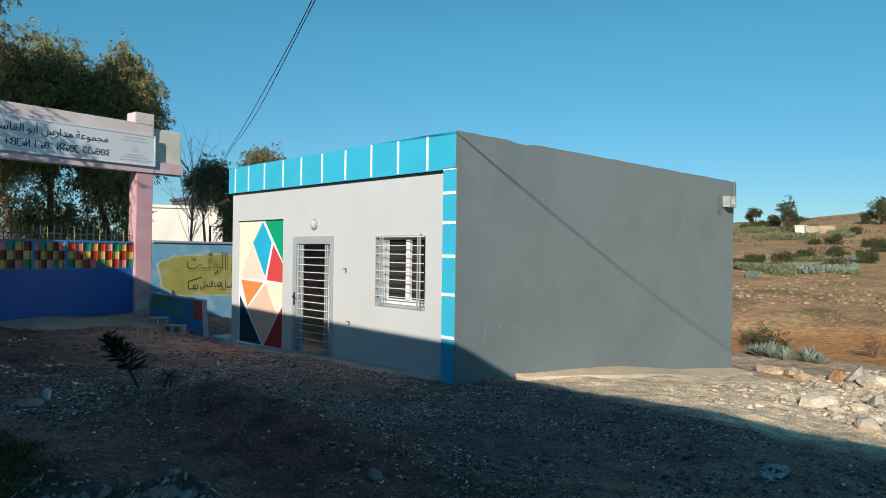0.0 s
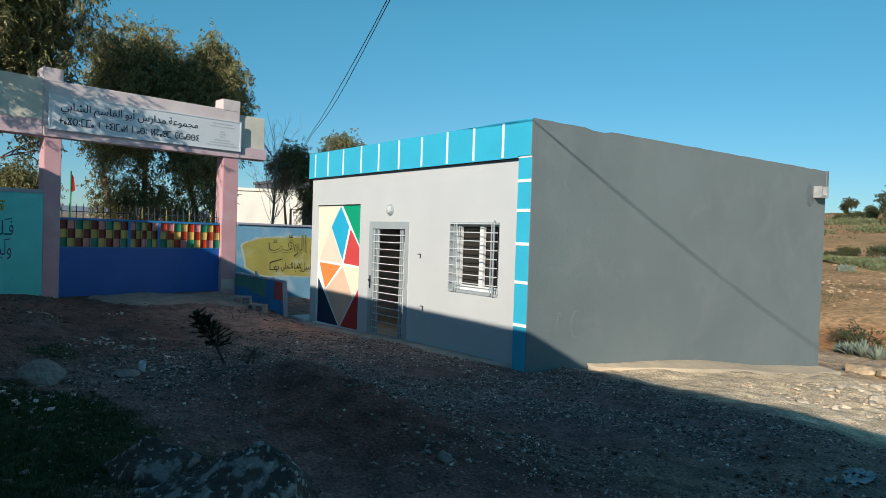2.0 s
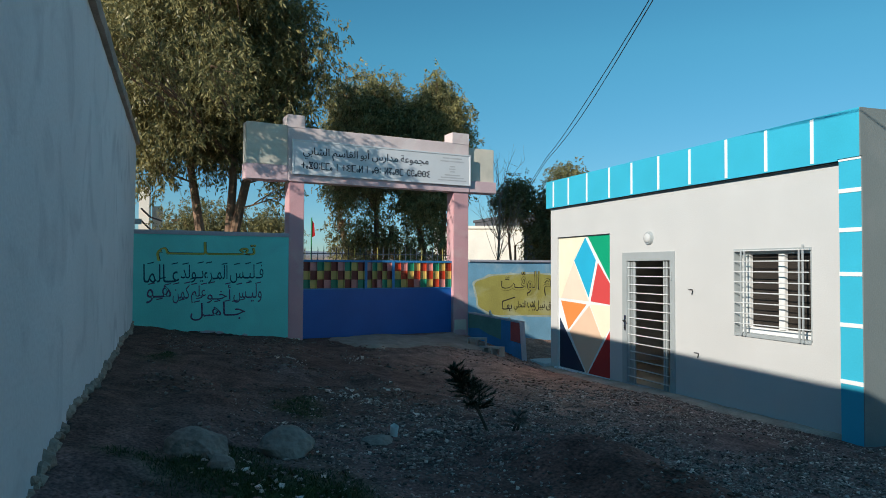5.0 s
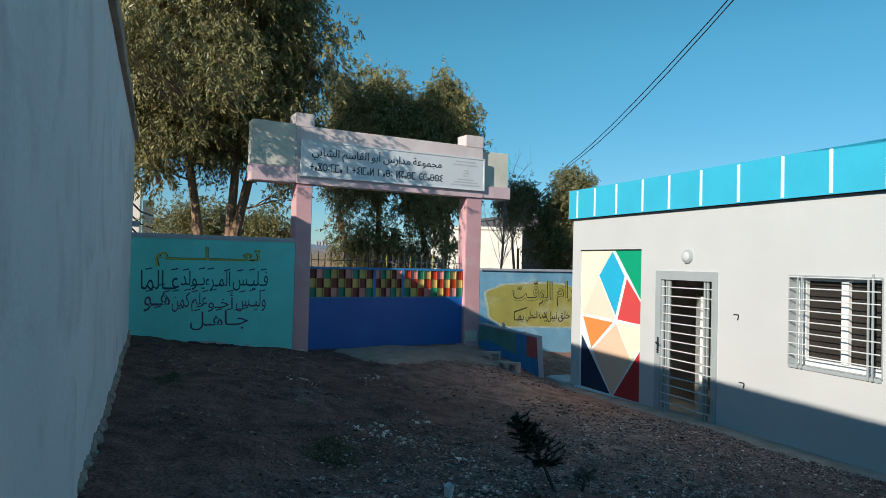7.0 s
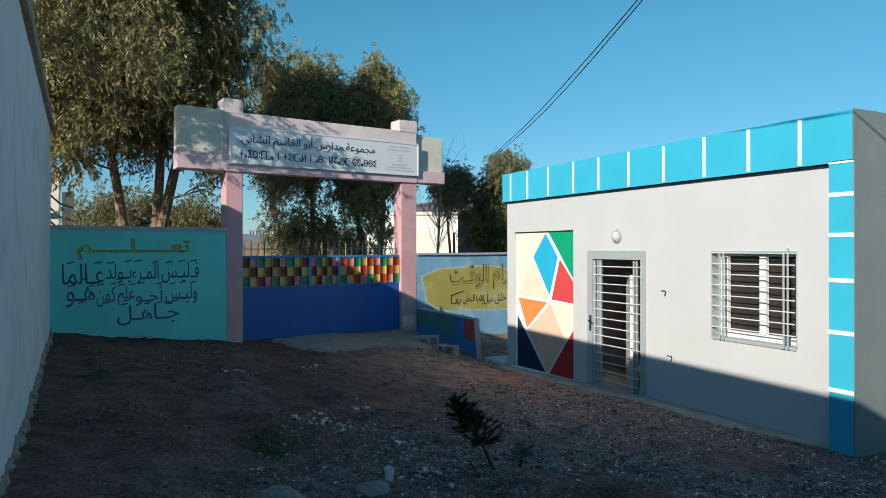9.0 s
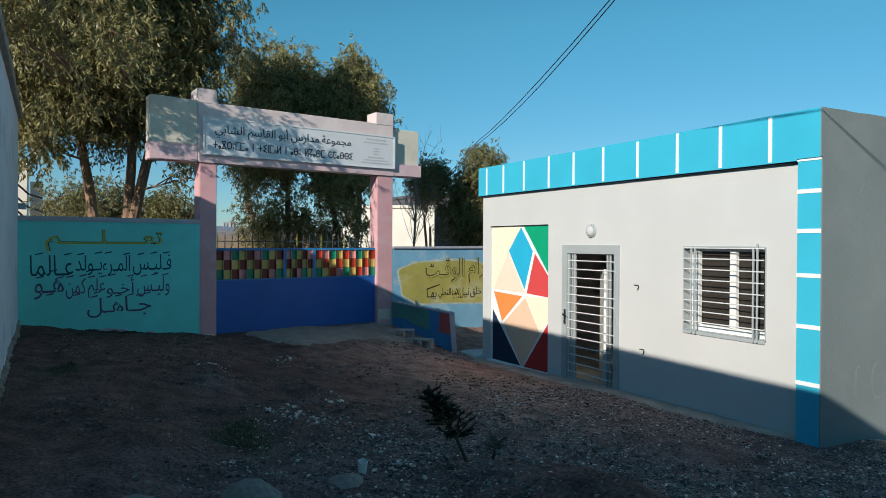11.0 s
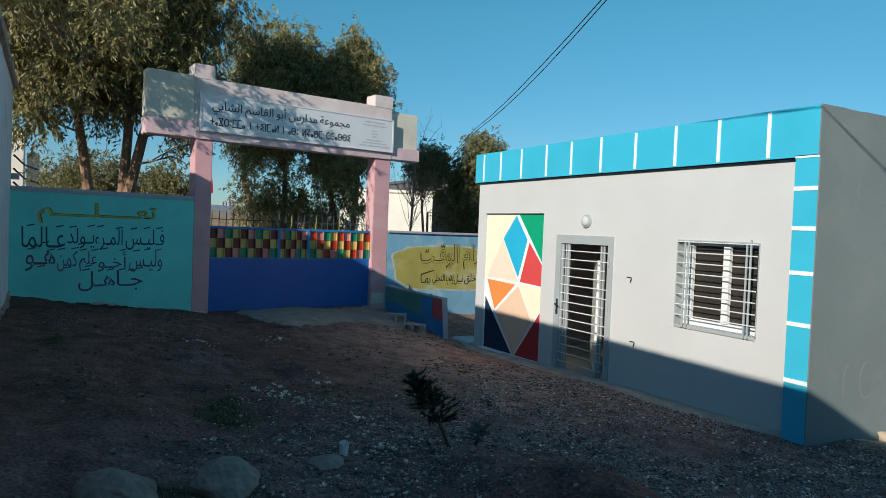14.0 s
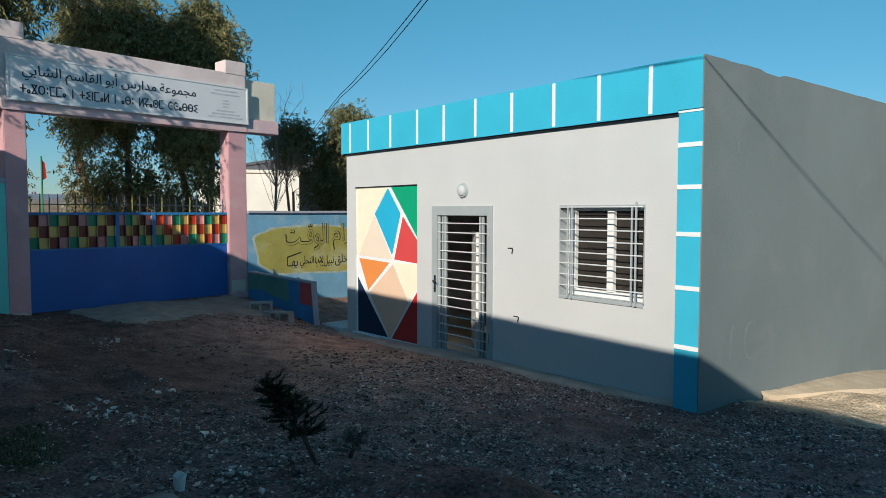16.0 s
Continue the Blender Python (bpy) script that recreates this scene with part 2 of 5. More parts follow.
def ground_mat():
    m = bpy.data.materials.new("bare_ground")
    m.use_nodes = True
    n, l = m.node_tree.nodes, m.node_tree.links
    b = n["Principled BSDF"]
    b.inputs["Roughness"].default_value = 0.95
    b.inputs["Specular IOR Level"].default_value = 0.15
    at = n.new("ShaderNodeAttribute")
    at.attribute_name = "soil"
    tc = n.new("ShaderNodeTexCoord")
    out = at.outputs["Color"]
    for sc, lo, hi, det in ((0.35, 0.8, 1.2, 6), (4.0, 0.6, 1.4, 10), (38.0, 0.5, 1.5, 5)):
        k = n.new("ShaderNodeTexNoise")
        k.inputs["Scale"].default_value, k.inputs["Detail"].default_value = sc, det
        l.new(tc.outputs["Object"], k.inputs["Vector"])
        mr = n.new("ShaderNodeMapRange")
        mr.inputs[1].default_value, mr.inputs[2].default_value = 0.3, 0.7
        mr.inputs[3].default_value, mr.inputs[4].default_value = lo, hi
        l.new(k.outputs["Fac"], mr.inputs[0])
        vm = n.new("ShaderNodeVectorMath")
        vm.operation = "SCALE"
        l.new(out, vm.inputs[0])
        l.new(mr.outputs[0], vm.inputs["Scale"])
        out = vm.outputs[0]
    l.new(out, b.inputs["Base Color"])
    vo = n.new("ShaderNodeTexVoronoi")
    vo.inputs["Scale"].default_value = 46
    no = n.new("ShaderNodeTexNoise")
    no.inputs["Scale"].default_value, no.inputs["Detail"].default_value = 6, 12
    for k in (vo, no):
        l.new(tc.outputs["Object"], k.inputs["Vector"])
    ad = n.new("ShaderNodeMath")
    ad.operation = "SUBTRACT"
    l.new(no.outputs["Fac"], ad.inputs[0])
    sv = n.new("ShaderNodeMath")
    sv.operation = "MULTIPLY"
    sv.inputs[1].default_value = 0.25
    l.new(vo.outputs["Distance"], sv.inputs[0])
    l.new(sv.outputs[0], ad.inputs[1])
    bp = n.new("ShaderNodeBump")
    bp.inputs["Strength"].default_value, bp.inputs["Distance"].default_value = 0.7, 0.04
    l.new(ad.outputs[0], bp.inputs["Height"])
    l.new(bp.outputs[0], b.inputs["Normal"])
    return m


M_GROUND = ground_mat()


# ---- building helpers ----
def part(name, bm, material, parent=None, label=""):
    me = bpy.data.meshes.new(name)
    bmesh.ops.recalc_face_normals(bm, faces=bm.faces)
    bm.to_mesh(me)
    bm.free()
    me.materials.append(material)
    ob = new(name, me)
    if parent:
        ob.parent = parent
    if label:
        tagged(ob, label)
    return ob


def raw(name, verts, faces, material, parent=None, label="", smooth=False):
    me = bpy.data.meshes.new(name)
    me.from_pydata(verts, [], faces)
    me.materials.append(material)
    if smooth:
        me.polygons.foreach_set("use_smooth", [True] * len(me.polygons))
    ob = new(name, me)
    if parent:
        ob.parent = parent
    if label:
        tagged(ob, label)
    return ob


def thing(name, label, category, m=None, group="", kind=""):
    e = new(name)
    e.empty_display_size = 0.2
    if m is not None:
        e.matrix_world = m
    return tagged(e, label, category, group, kind)


def box(bm, x0, x1, y0, y1, z0, z1, bev=0.0, m=None):
    r = bmesh.ops.create_cube(bm, size=1.0)
    vs = r["verts"]
    for v in vs:
        v.co = Vector(((x0 + x1) / 2 + v.co.x * (x1 - x0), (y0 + y1) / 2 + v.co.y * (y1 - y0), (z0 + z1) / 2 + v.co.z * (z1 - z0)))
    if bev:
        es = list({e for v in vs for e in v.link_edges})
        g = bmesh.ops.bevel(bm, geom=es, offset=bev, segments=2, affect="EDGES")
        vs = list({v for f in g["faces"] for v in f.verts} | {v for v in vs if v.is_valid})
    if m is not None:
        for v in vs:
            v.co = m @ v.co
    return vs


def one_box(name, dims, material, parent=None, label="", bev=0.0):
    bm = bmesh.new()
    box(bm, *dims, bev=bev)
    return part(name, bm, material, parent, label)


def tube(bm, pts, radii, seg=8, cap=True):
    pts = [Vector(p) for p in pts]
    if not isinstance(radii, (list, tuple)):
        radii = [radii] * len(pts)
    rings = []
    for i, p in enumerate(pts):
        d = (pts[min(i + 1, len(pts) - 1)] - pts[max(i - 1, 0)]).normalized()
        a = d.cross(Vector((0, 0, 1)) if abs(d.z) < 0.9 else Vector((1, 0, 0))).normalized()
        b = d.cross(a)
        rings.append([bm.verts.new(p + radii[i] * (math.cos(2 * math.pi * k / seg) * a + math.sin(2 * math.pi * k / seg) * b)) for k in range(seg)])
    for r, s in zip(rings, rings[1:]):
        for k in range(seg):
            bm.faces.new((r[k], r[(k + 1) % seg], s[(k + 1) % seg], s[k]))
    if cap:
        bm.faces.new(rings[0][::-1])
        bm.faces.new(rings[-1])


def prism(bm, poly, axis_fn, d0, d1):
    """A flat polygon (a, b) pushed from depth d0 to d1; axis_fn(a, b, d) gives the place."""
    lo = [bm.verts.new(axis_fn(a, b, d0)) for a, b in poly]
    hi = [bm.verts.new(axis_fn(a, b, d1)) for a, b in poly]
    bm.faces.new(lo)
    bm.faces.new(hi[::-1])
    for i in range(len(poly)):
        j = (i + 1) % len(poly)
        bm.faces.new((lo[i], hi[i], hi[j], lo[j]))


# ---- ground ----
CTRL = [(-2.5, -4.4, .31), (-2.9, -1.0, .30), (-1.2, -2.6, .30), (-2.1, -7.5, .68), (1.5, -7.4, .75), (5.1, -7.3, .76), (6.6, -7.2, .84), (11, -7.0, .72),
        (6.2, -4.8, .40), (7.1, -5.9, .58), (0.2, -.1, -.12), (3.7, -.1, .0), (6.7, -.1, .04), (6.7, 2.4, -.12), (6.7, 4.1, -.22), (6.7, 6.2, -.5),
        (6.7, 8.6, -.77), (11, -6.6, .62), (13.3, -6.5, .42), (10, -5.9, .56), (9.5, 1, .04), (11.5, 0.9, -.04), (12.5, -0.6, .06), (10, 4.8, -.4), (8.8, 10.5, -.8), (5.9, 13.7, -1.05),
        (2.5, -4, .30), (-.6, -.4, .0), (16, -3, .2), (16, -8, .4), (12, 9, -.8), (-6, 3, .1), (-8, -6, .3), (9, -2.5, .26), (12, -2.5, .2), (0, 10, -.9), (-6, 10, -.6)]
CX = np.array([c[:2] for c in CTRL])
KM = np.zeros((len(CTRL) + 3, len(CTRL) + 3))
KM[:len(CTRL), :len(CTRL)] = np.linalg.norm(CX[:, None] - CX[None], axis=2)
KM[:len(CTRL), len(CTRL):] = np.c_[np.ones(len(CTRL)), CX]
KM[len(CTRL):, :len(CTRL)] = KM[:len(CTRL), len(CTRL):].T
KW = np.linalg.solve(KM, np.r_[[c[2] for c in CTRL], 0, 0, 0])
smooth01 = lambda a, lo, hi: (lambda s: s * s * (3 - 2 * s))(np.clip((a - lo) / (hi - lo), 0, 1))


def base_z(x, y):
    x, y = np.asarray(x, float), np.asarray(y, float)
    near = KW[len(CTRL)] + KW[-2] * x + KW[-1] * y
    for i, (a, b) in enumerate(CX):
        near = near + KW[i] * np.hypot(x - a, y - b)
    d = np.hypot(x - 13, y + 6.5)
    rise = smooth01(np.arctan2(y + 6.5, 13 - x), radians(32), radians(58))
    steps = [0, 22, 29, 45, 60, 75, 100, 140, 200, 300, 600, 2000]
    far = np.interp(d, steps, [-.6, -1.2, -1.2, -.25, .8, 1.8, 3.8, 6.9, 9.8, 13, 20, 40]) * rise
    far = far + np.interp(d, steps, [-.6, -1.2, -1.2, -1.15, -.6, 0, 1.2, 3.2, 5.0, 7.5, 15, 38]) * (1 - rise)
    ang = np.degrees(np.arctan2(y + 6.5, 13 - x))
    far = far + np.interp(ang, [60, 66.7, 71.3, 75, 84, 120], [0, .8, 1.8, 3.2, 6, 0]) * np.interp(d, [75, 200, 300], [0, 1, 1.5])
    w = smooth01(np.hypot(x - 5, y - 1), 14, 24)
    return near * (1 - w) + far * w


HUMMOCKS = ((2.97, -5.35, 0.55, 0.28, 0.10), (3.4, -4.28, 0.45, 0.22, 0.10), (1.0, -3.95, 0.5, 0.25, 0.05), (2.0, -5.2, 0.35, 0.2, 0.07), (6.85, -4.25, 0.75, 0.5, 0.13), (4.4, -6.6, 0.8, 0.3, 0.07), (5.6, -6.3, 0.5, 0.3, 0.06))


def grass_amount(x, y):
    """How thickly grass grows: one patch by the path and two small ones."""
    p = Vector((x, y, 3.0))
    nz = noise.noise(p * 1.2) * 0.5 + noise.noise(p * 3.5) * 0.3
    g = 0.0
    for cx, cy, rx, ry, top in ((8.9, -6.05, 1.7, 0.85, 1.0), (5.35, -5.5, 0.6, 0.26, 0.5), (2.2, -6.8, 0.9, 0.3, 0.45)):
        g = max(g, top * min(1.0, max(0.0, 1.5 * (1.15 - math.hypot((x - cx) / rx, (y - cy) / ry) + nz))))
    return g


def bumps(x, y):
    """Soil heap, hollows and small unevenness."""
    p = Vector((x, y, 0))
    near = max(0.0, 1 - max(0.0, math.hypot(x - 6, y - 1) - 12) / 10)
    b = 0.06 * noise.noise(p * 0.9) + 0.035 * noise.noise(p * 2.3) + 0.022 * noise.noise(p * 5.5)
    b += 0.03 * (0.5 - abs(noise.noise(p * 1.9 + Vector((3, 8, 0))))) + 0.012 * noise.noise(p * 9)
    for cx, cy, rx, ry, h in HUMMOCKS:
        b += h * math.exp(-(((x - cx) / rx) ** 2 + ((y - cy) / ry) ** 2))
    b += 0.30 * math.exp(-(((x - 7.7) / 0.8) ** 2 + ((y + 3.85) / 0.5) ** 2)) + 0.20 * math.exp(-(((x - 8.9) / 0.9) ** 2 + ((y + 3.75) / 0.55) ** 2))
    # a strip along house and gate stays even
    far = 0.5 * noise.noise(p * 0.05) + 0.18 * noise.noise(p * 0.3)
    edge = min(1.0, max(0.12, abs(y) / 0.8 if -0.5 < x < 7.2 and y < 0.8 else 1.0))
    return b * near * edge + far * (1 - near)


def ground_z(x, y):
    return float(base_z(x, y)) + bumps(x, y)


def soil_colour(x, y):
    p = Vector((x, y, 3.0))
    nz = noise.noise(p * 0.8) * 0.5 + noise.noise(p * 2.5) * 0.3
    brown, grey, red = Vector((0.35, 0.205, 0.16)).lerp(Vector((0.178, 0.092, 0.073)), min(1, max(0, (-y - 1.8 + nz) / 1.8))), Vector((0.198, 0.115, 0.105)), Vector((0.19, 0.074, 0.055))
    pale, green, orange = Vector((0.76, 0.57, 0.375)), Vector((0.042, 0.062, 0.018)), Vector((0.55, 0.25, 0.095))
    sm = lambda v, a, b: (lambda s: s * s * (3 - 2 * s))(min(1, max(0, (v - a) / (b - a))))
    c = brown.copy()
    c = c.lerp(grey, sm(x + nz * 1.5 + 0.35 * (y + 3), 4.2, 6.2) * sm(-y + nz, -0.9, 0.1))
    c = c.lerp(red, math.exp(-(((x - 8.8) / 2.0) ** 2 + ((y + 4.1 - 0.1 * (x - 8)) / 1.25) ** 2)))
    c = c.lerp(Vector((0.20, 0.13, 0.125)), 0.7 * math.exp(-(((x - 3.0) / 0.6) ** 2 + ((y + 5.3) / 0.3) ** 2)))
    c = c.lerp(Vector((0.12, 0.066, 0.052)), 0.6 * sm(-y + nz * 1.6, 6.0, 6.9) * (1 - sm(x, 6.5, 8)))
    c = c.lerp(green, 0.92 * grass_amount(x, y))
    c = c.lerp(Vector((0.27, 0.17, 0.125)), sm(x + nz, 9.6, 11.0) * sm(y + nz * 0.5, -3.6, -2.6))
    c = c.lerp(pale, sm(y + nz * 0.4, 0.4, 1.4) * sm(x, 5.5, 6.6))
    d = math.hypot(x - 13, y + 6.5)
    c = c.lerp(Vector((0.50, 0.35, 0.22)), sm(y + nz, 6.5, 9))
    c = c.lerp(orange, sm(d, 21, 23) * (1 - sm(d, 29, 33)))
    fld = Vector((0.46, 0.27, 0.135)).lerp(Vector((0.36, 0.23, 0.11)), sm(noise.noise(Vector((x, y, 0)) * 0.12) + 0.6 * noise.noise(Vector((x, y, 9)) * 0.5), -0.1, 0.4))
    c = c.lerp(fld, sm(d, 29, 33))
    # distance haze painted into the land's colour, starting nearer on the gate side
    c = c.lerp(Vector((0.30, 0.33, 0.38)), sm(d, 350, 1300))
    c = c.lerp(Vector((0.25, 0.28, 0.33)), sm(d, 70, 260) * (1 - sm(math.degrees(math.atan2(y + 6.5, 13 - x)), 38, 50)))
    return c


def axis(lo, hi, step, far):
    core = list(np.arange(lo, hi + step / 2, step))
    up, g = [], step
    while (up[-1] if up else hi) < far:
        g *= 1.14
        up.append((up[-1] if up else hi) + g)
    dn, g = [], step
    while (dn[-1] if dn else lo) > -far:
        g *= 1.14
        dn.append((dn[-1] if dn else lo) - g)
    return np.array(dn[::-1] + core + up)


GXS, GYS = axis(-3.5, 14, 0.11, 2200), axis(-7.6, 12, 0.11, 2200)
gx, gy = np.meshgrid(GXS, GYS)
gz = base_z(gx, gy)
gz = gz + np.array([[bumps(a, b) for a in GXS] for b in GYS])
verts = np.c_[gx.ravel(), gy.ravel(), gz.ravel()]
NX, NY = len(GXS), len(GYS)
faces = [(j * NX + i, j * NX + i + 1, (j + 1) * NX + i + 1, (j + 1) * NX + i) for j in range(NY - 1) for i in range(NX - 1)]
ground = raw("ground", verts.tolist(), faces, M_GROUND, smooth=True)
tagged(ground, "uneven bare earth yard with gravel, running out to dry fields", "ground", kind="structure")
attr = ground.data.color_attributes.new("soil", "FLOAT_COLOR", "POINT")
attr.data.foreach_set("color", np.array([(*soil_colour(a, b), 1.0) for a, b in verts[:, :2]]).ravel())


# ---- small school building: front along x at y = 0, corner at x = 6.7 ----
L, D, H = 6.70, 8.65, 3.49
house = thing("small_building", "small flat-roofed white and grey school building with blue bands", "building")
XS, ZS = (0.04, 0.30, 2.06, 2.45, 3.70, 4.862, 6.03, 6.5), (-1.2, -0.15, -0.04, 1.01, 2.075, 2.405, 3.2)
OPEN = {(1, 1), (1, 2), (1, 3), (1, 4), (3, 2), (3, 3), (5, 3)}
bm = bmesh.new()
corner = {(i, j, k): bm.verts.new((x, 0.2 * k, z)) for i, x in enumerate(XS) for j, z in enumerate(ZS) for k in (0, 1)}
solid = {(i, j) for i in range(7) for j in range(6)} - OPEN
for i, j in solid:
    for k in (0, 1):
        bm.faces.new([corner[q] for q in ((i, j, k), (i + 1, j, k), (i + 1, j + 1, k), (i, j + 1, k))])
    for di, dj, a, b in ((-1, 0, (0, 0), (0, 1)), (1, 0, (1, 0), (1, 1)), (0, -1, (0, 0), (1, 0)), (0, 1, (0, 1), (1, 1))):
        if (i + di, j + dj) not in solid:
            p, q = (i + a[0], j + a[1]), (i + b[0], j + b[1])
            bm.faces.new((corner[(*p, 0)], corner[(*q, 0)], corner[(*q, 1)], corner[(*p, 1)]))
part("front_wall", bm, M_WHITE, house, "smooth white painted front wall")
bm = bmesh.new()
box(bm, 6.5, L, 0.0, D, -1.6, H)
# worn top edge
bmesh.ops.subdivide_edges(bm, edges=[e for e in bm.edges if abs(e.verts[0].co.y - e.verts[1].co.y) > 1], cuts=60, use_grid_fill=True)
for v in bm.verts:
    if v.co.z > H - 0.01 and 0.2 < v.co.y < D - 0.1:
        v.co.z += 0.012 * noise.noise(Vector((v.co.y * 3, 0, 0))) - (0.03 if 1.0 < v.co.y < 1.6 and noise.noise(Vector((v.co.y * 9, 1, 0))) > 0 else 0)
part("side_wall", bm, M_GREY, house, "plain grey rendered side wall with faint patches")
one_box("back_wall", (0.04, 6.5, D - 0.2, D, -1.6, 3.3), M_GREY, house)
one_box("end_wall", (0.04, 0.24, 0.2, D - 0.2, -1.6, 3.3), M_WHITE, house)
one_box("roof", (0.24, 6.5, 0.2, D - 0.2, 3.0, 3.2), M_CONC, house, "flat concrete roof slab")
one_box("room_floor", (0.24, 6.5, 0.2, D - 0.2, -0.2, -0.02), mat("beige_floor_tile", (0.66, 0.58, 0.46), 0.35, 0.08, 2, 20, 0.05), house, "beige tiled floor inside")
one_box("partition", (0.24, 6.5, 3.4, 3.5, -0.02, 3.0), M_ROOM, house)
one_box("roof_verge", (6.45, 6.72, D, D + 0.08, 3.15, H + 0.005), M_GREY, house)
# blue parapet band with white strips
one_box("corner_return", (L - 0.012, L + 0.002, -0.08, 0.0, 2.99, H), M_GREY, house)
one_box("corner_return", (L - 0.012, L + 0.002, -0.06, 0.0, -0.3, 2.99), M_GREY, house)
par = one_box("parapet", (0.0, L - 0.012, -0.08, 0.0, 2.99, H), M_BLUE, house, "bright blue parapet band")
one_box("drip_strip", (0.0, 6.43, -0.082, -0.055, 2.972, 2.99), M_BLUE, par)
one_box("under_strip", (0.04, 6.42, -0.05, -0.001, 2.958, 2.99), M_DARK, par, "thin black strip under the band")
for x in (0.29, 0.85, 1.48, 2.17, 2.79, 3.45, 4.13, 4.82, 5.47, 6.12):
    one_box("strip", (x - 0.022, x + 0.022, -0.087, -0.05, 2.985, H - 0.03 * random.random()), M_TRIM, par)
pil = one_box("corner_pilaster", (6.43, L - 0.012, -0.06, 0.0, -0.3, 2.988), M_BLUE, house, "blue corner pilaster with white bands")
for z in (2.985, 2.65, 2.24, 1.78, 1.25, 0.66):
    one_box("band", (6.428, L - 0.010, -0.066, -0.02, z - 0.022, z + 0.022), M_TRIM, pil)
# mural of flat painted facets
mural = one_box("mural_panel", (0.30, 2.06, 0.03, 0.2, -0.15, 2.405), M_TRIM, house, "geometric mural of coloured triangles with white lines")
# lintel's shadow at the top of the recess, made as a black strip
one_box("recess_shade", (0.31, 2.05, 0.0, 0.031, 2.392, 2.404), M_DARK, mural)
FACETS = [("cream", 0.001, ((0.31, 2.39), (0.31, 1.26), (0.39, 1.26), (0.85, 1.96), (1.27, 2.39))), ("peach", 0.001, ((0.86, 1.95), (0.39, 1.262), (1.37, 1.242))),
          ("blue", 0.016, ((1.25, 2.39), (0.85, 1.96), (1.365, 1.28), (1.61, 1.968))), ("green", 0.016, ((1.30, 2.40), (2.05, 1.56), (2.05, 2.40))),
          ("red", 0.016, ((1.65, 1.95), (1.40, 1.23), (2.06, 1.20), (2.05, 1.56))), ("orange", 0.016, ((0.36, 1.23), (0.66, 0.67), (1.33, 1.20))),
          ("tan", 0.001, ((1.385, 1.17), (0.70, 0.66), (1.295, -0.03), (1.80, 0.60))), ("cream", 0.001, ((1.40, 1.19), (1.81, 0.605), (2.045, 0.86), (2.045, 1.20))),
          ("navy", 0.014, ((0.335, 0.92), (0.335, -0.045), (1.27, -0.03))), ("darkred", 0.014, ((2.06, 0.85), (1.315, -0.035), (2.06, -0.02)))]


def inset(poly, w):
    """The convex polygon with each side moved inwards by w."""
    c = sum((Vector(p) for p in poly), Vector((0, 0))) / len(poly)
    lines = []
    for p, q in zip(poly, poly[1:] + poly[:1]):
        p, q = Vector(p), Vector(q)
        n = Vector((-(q - p).y, (q - p).x)).normalized()
        n = n if n.dot(c - p) > 0 else -n
        lines.append((p + n * w, (q - p).normalized()))
    out = []
    for (p, d), (q, e) in zip(lines[-1:] + lines[:-1], lines):
        t = ((q - p).x * e.y - (q - p).y * e.x) / (d.x * e.y - d.y * e.x)
        out.append(tuple(p + d * t))
    return out


for nm, gap, poly in FACETS:
    bm = bmesh.new()
    prism(bm, inset(poly, gap), lambda a, b, d: (a, d, b), 0.03, 0.026)
    part("facet", bm, M_FAC[nm], mural, nm.replace("darkred", "dark red") + " painted facet")
one_box("sill", (0.24, 2.08, -0.035, 0.03, -0.22, -0.045), M_TRIM, mural, "white plinth under the mural")
one_box("parapet_core", (0.04, 6.5, 0.0, 0.2, 3.2, H - 0.004), M_CONC, house)
# rain spout
spout = thing("rain_spout", "small concrete rain spout on the grey wall", "spout")
bm = bmesh.new()
box(bm, 6.7, 6.86, 8.10, 8.16, 2.90, 3.14)
box(bm, 6.7, 6.86, 8.36, 8.42, 2.90, 3.14)
box(bm, 6.7, 6.86, 8.16, 8.36, 2.90, 2.96)
part("channel", bm, mat("weathered_spout", (0.40, 0.40, 0.39), 0.9, 0.2, 8, 60, 0.4, stain=(0.16, 0.16, 0.15), stain_amt=0.6), spout)

# ---- door ----
door = thing("door_1", "grey steel grille door, closed, in a wide frame", "door", kind="structure")
bm = bmesh.new()
box(bm, 2.44, 2.56, -0.02, 0.1, -0.04, 2.075)
box(bm, 3.615, 3.715, -0.02, 0.1, -0.04, 2.075)
box(bm, 2.56, 3.615, -0.02, 0.1, 1.945, 2.075)
box(bm, 2.56, 3.615, -0.02, 0.1, -0.04, 0.02)
part("door_frame", bm, M_METAL, door, "grey steel door frame")
for x, w in ((2.575, 0.018), (2.655, 0.011), (2.715, 0.02), (3.445, 0.013), (3.505, 0.012), (3.595, 0.012)):
    one_box("upright", (x - w, x + w, 0.01, 0.035, 0.02, 1.93), M_METAL, door)
for i in range(15):
    z, short = 1.835 - i * 0.131, 0.05 * (i % 4 > 1)
    if z > 0.03:
        bm = bmesh.new()
        tube(bm, [(2.56 + short, 0.004, z), (3.60 - short, 0.004, z)], 0.0085, 8)
        part("crossbar", bm, M_BAR, door)
for z in (1.72, 1.02, 0.32):
    bm = bmesh.new()
    tube(bm, [(3.66, -0.03, z - 0.06), (3.66, -0.03, z + 0.06)], 0.011, 8)
    part("hinge", bm, M_METAL, door)
lock = one_box("lock", (2.505, 2.55, -0.035, -0.018, 0.84, 1.08), M_CHROME, door, "small chrome lock plate", 0.004)
bm = bmesh.new()
tube(bm, [(2.53, -0.035, 1.0), (2.53, -0.07, 1.0), (2.56, -0.078, 0.985), (2.61, -0.078, 0.985)], 0.011, 8)
part("handle", bm, M_DARK, lock)
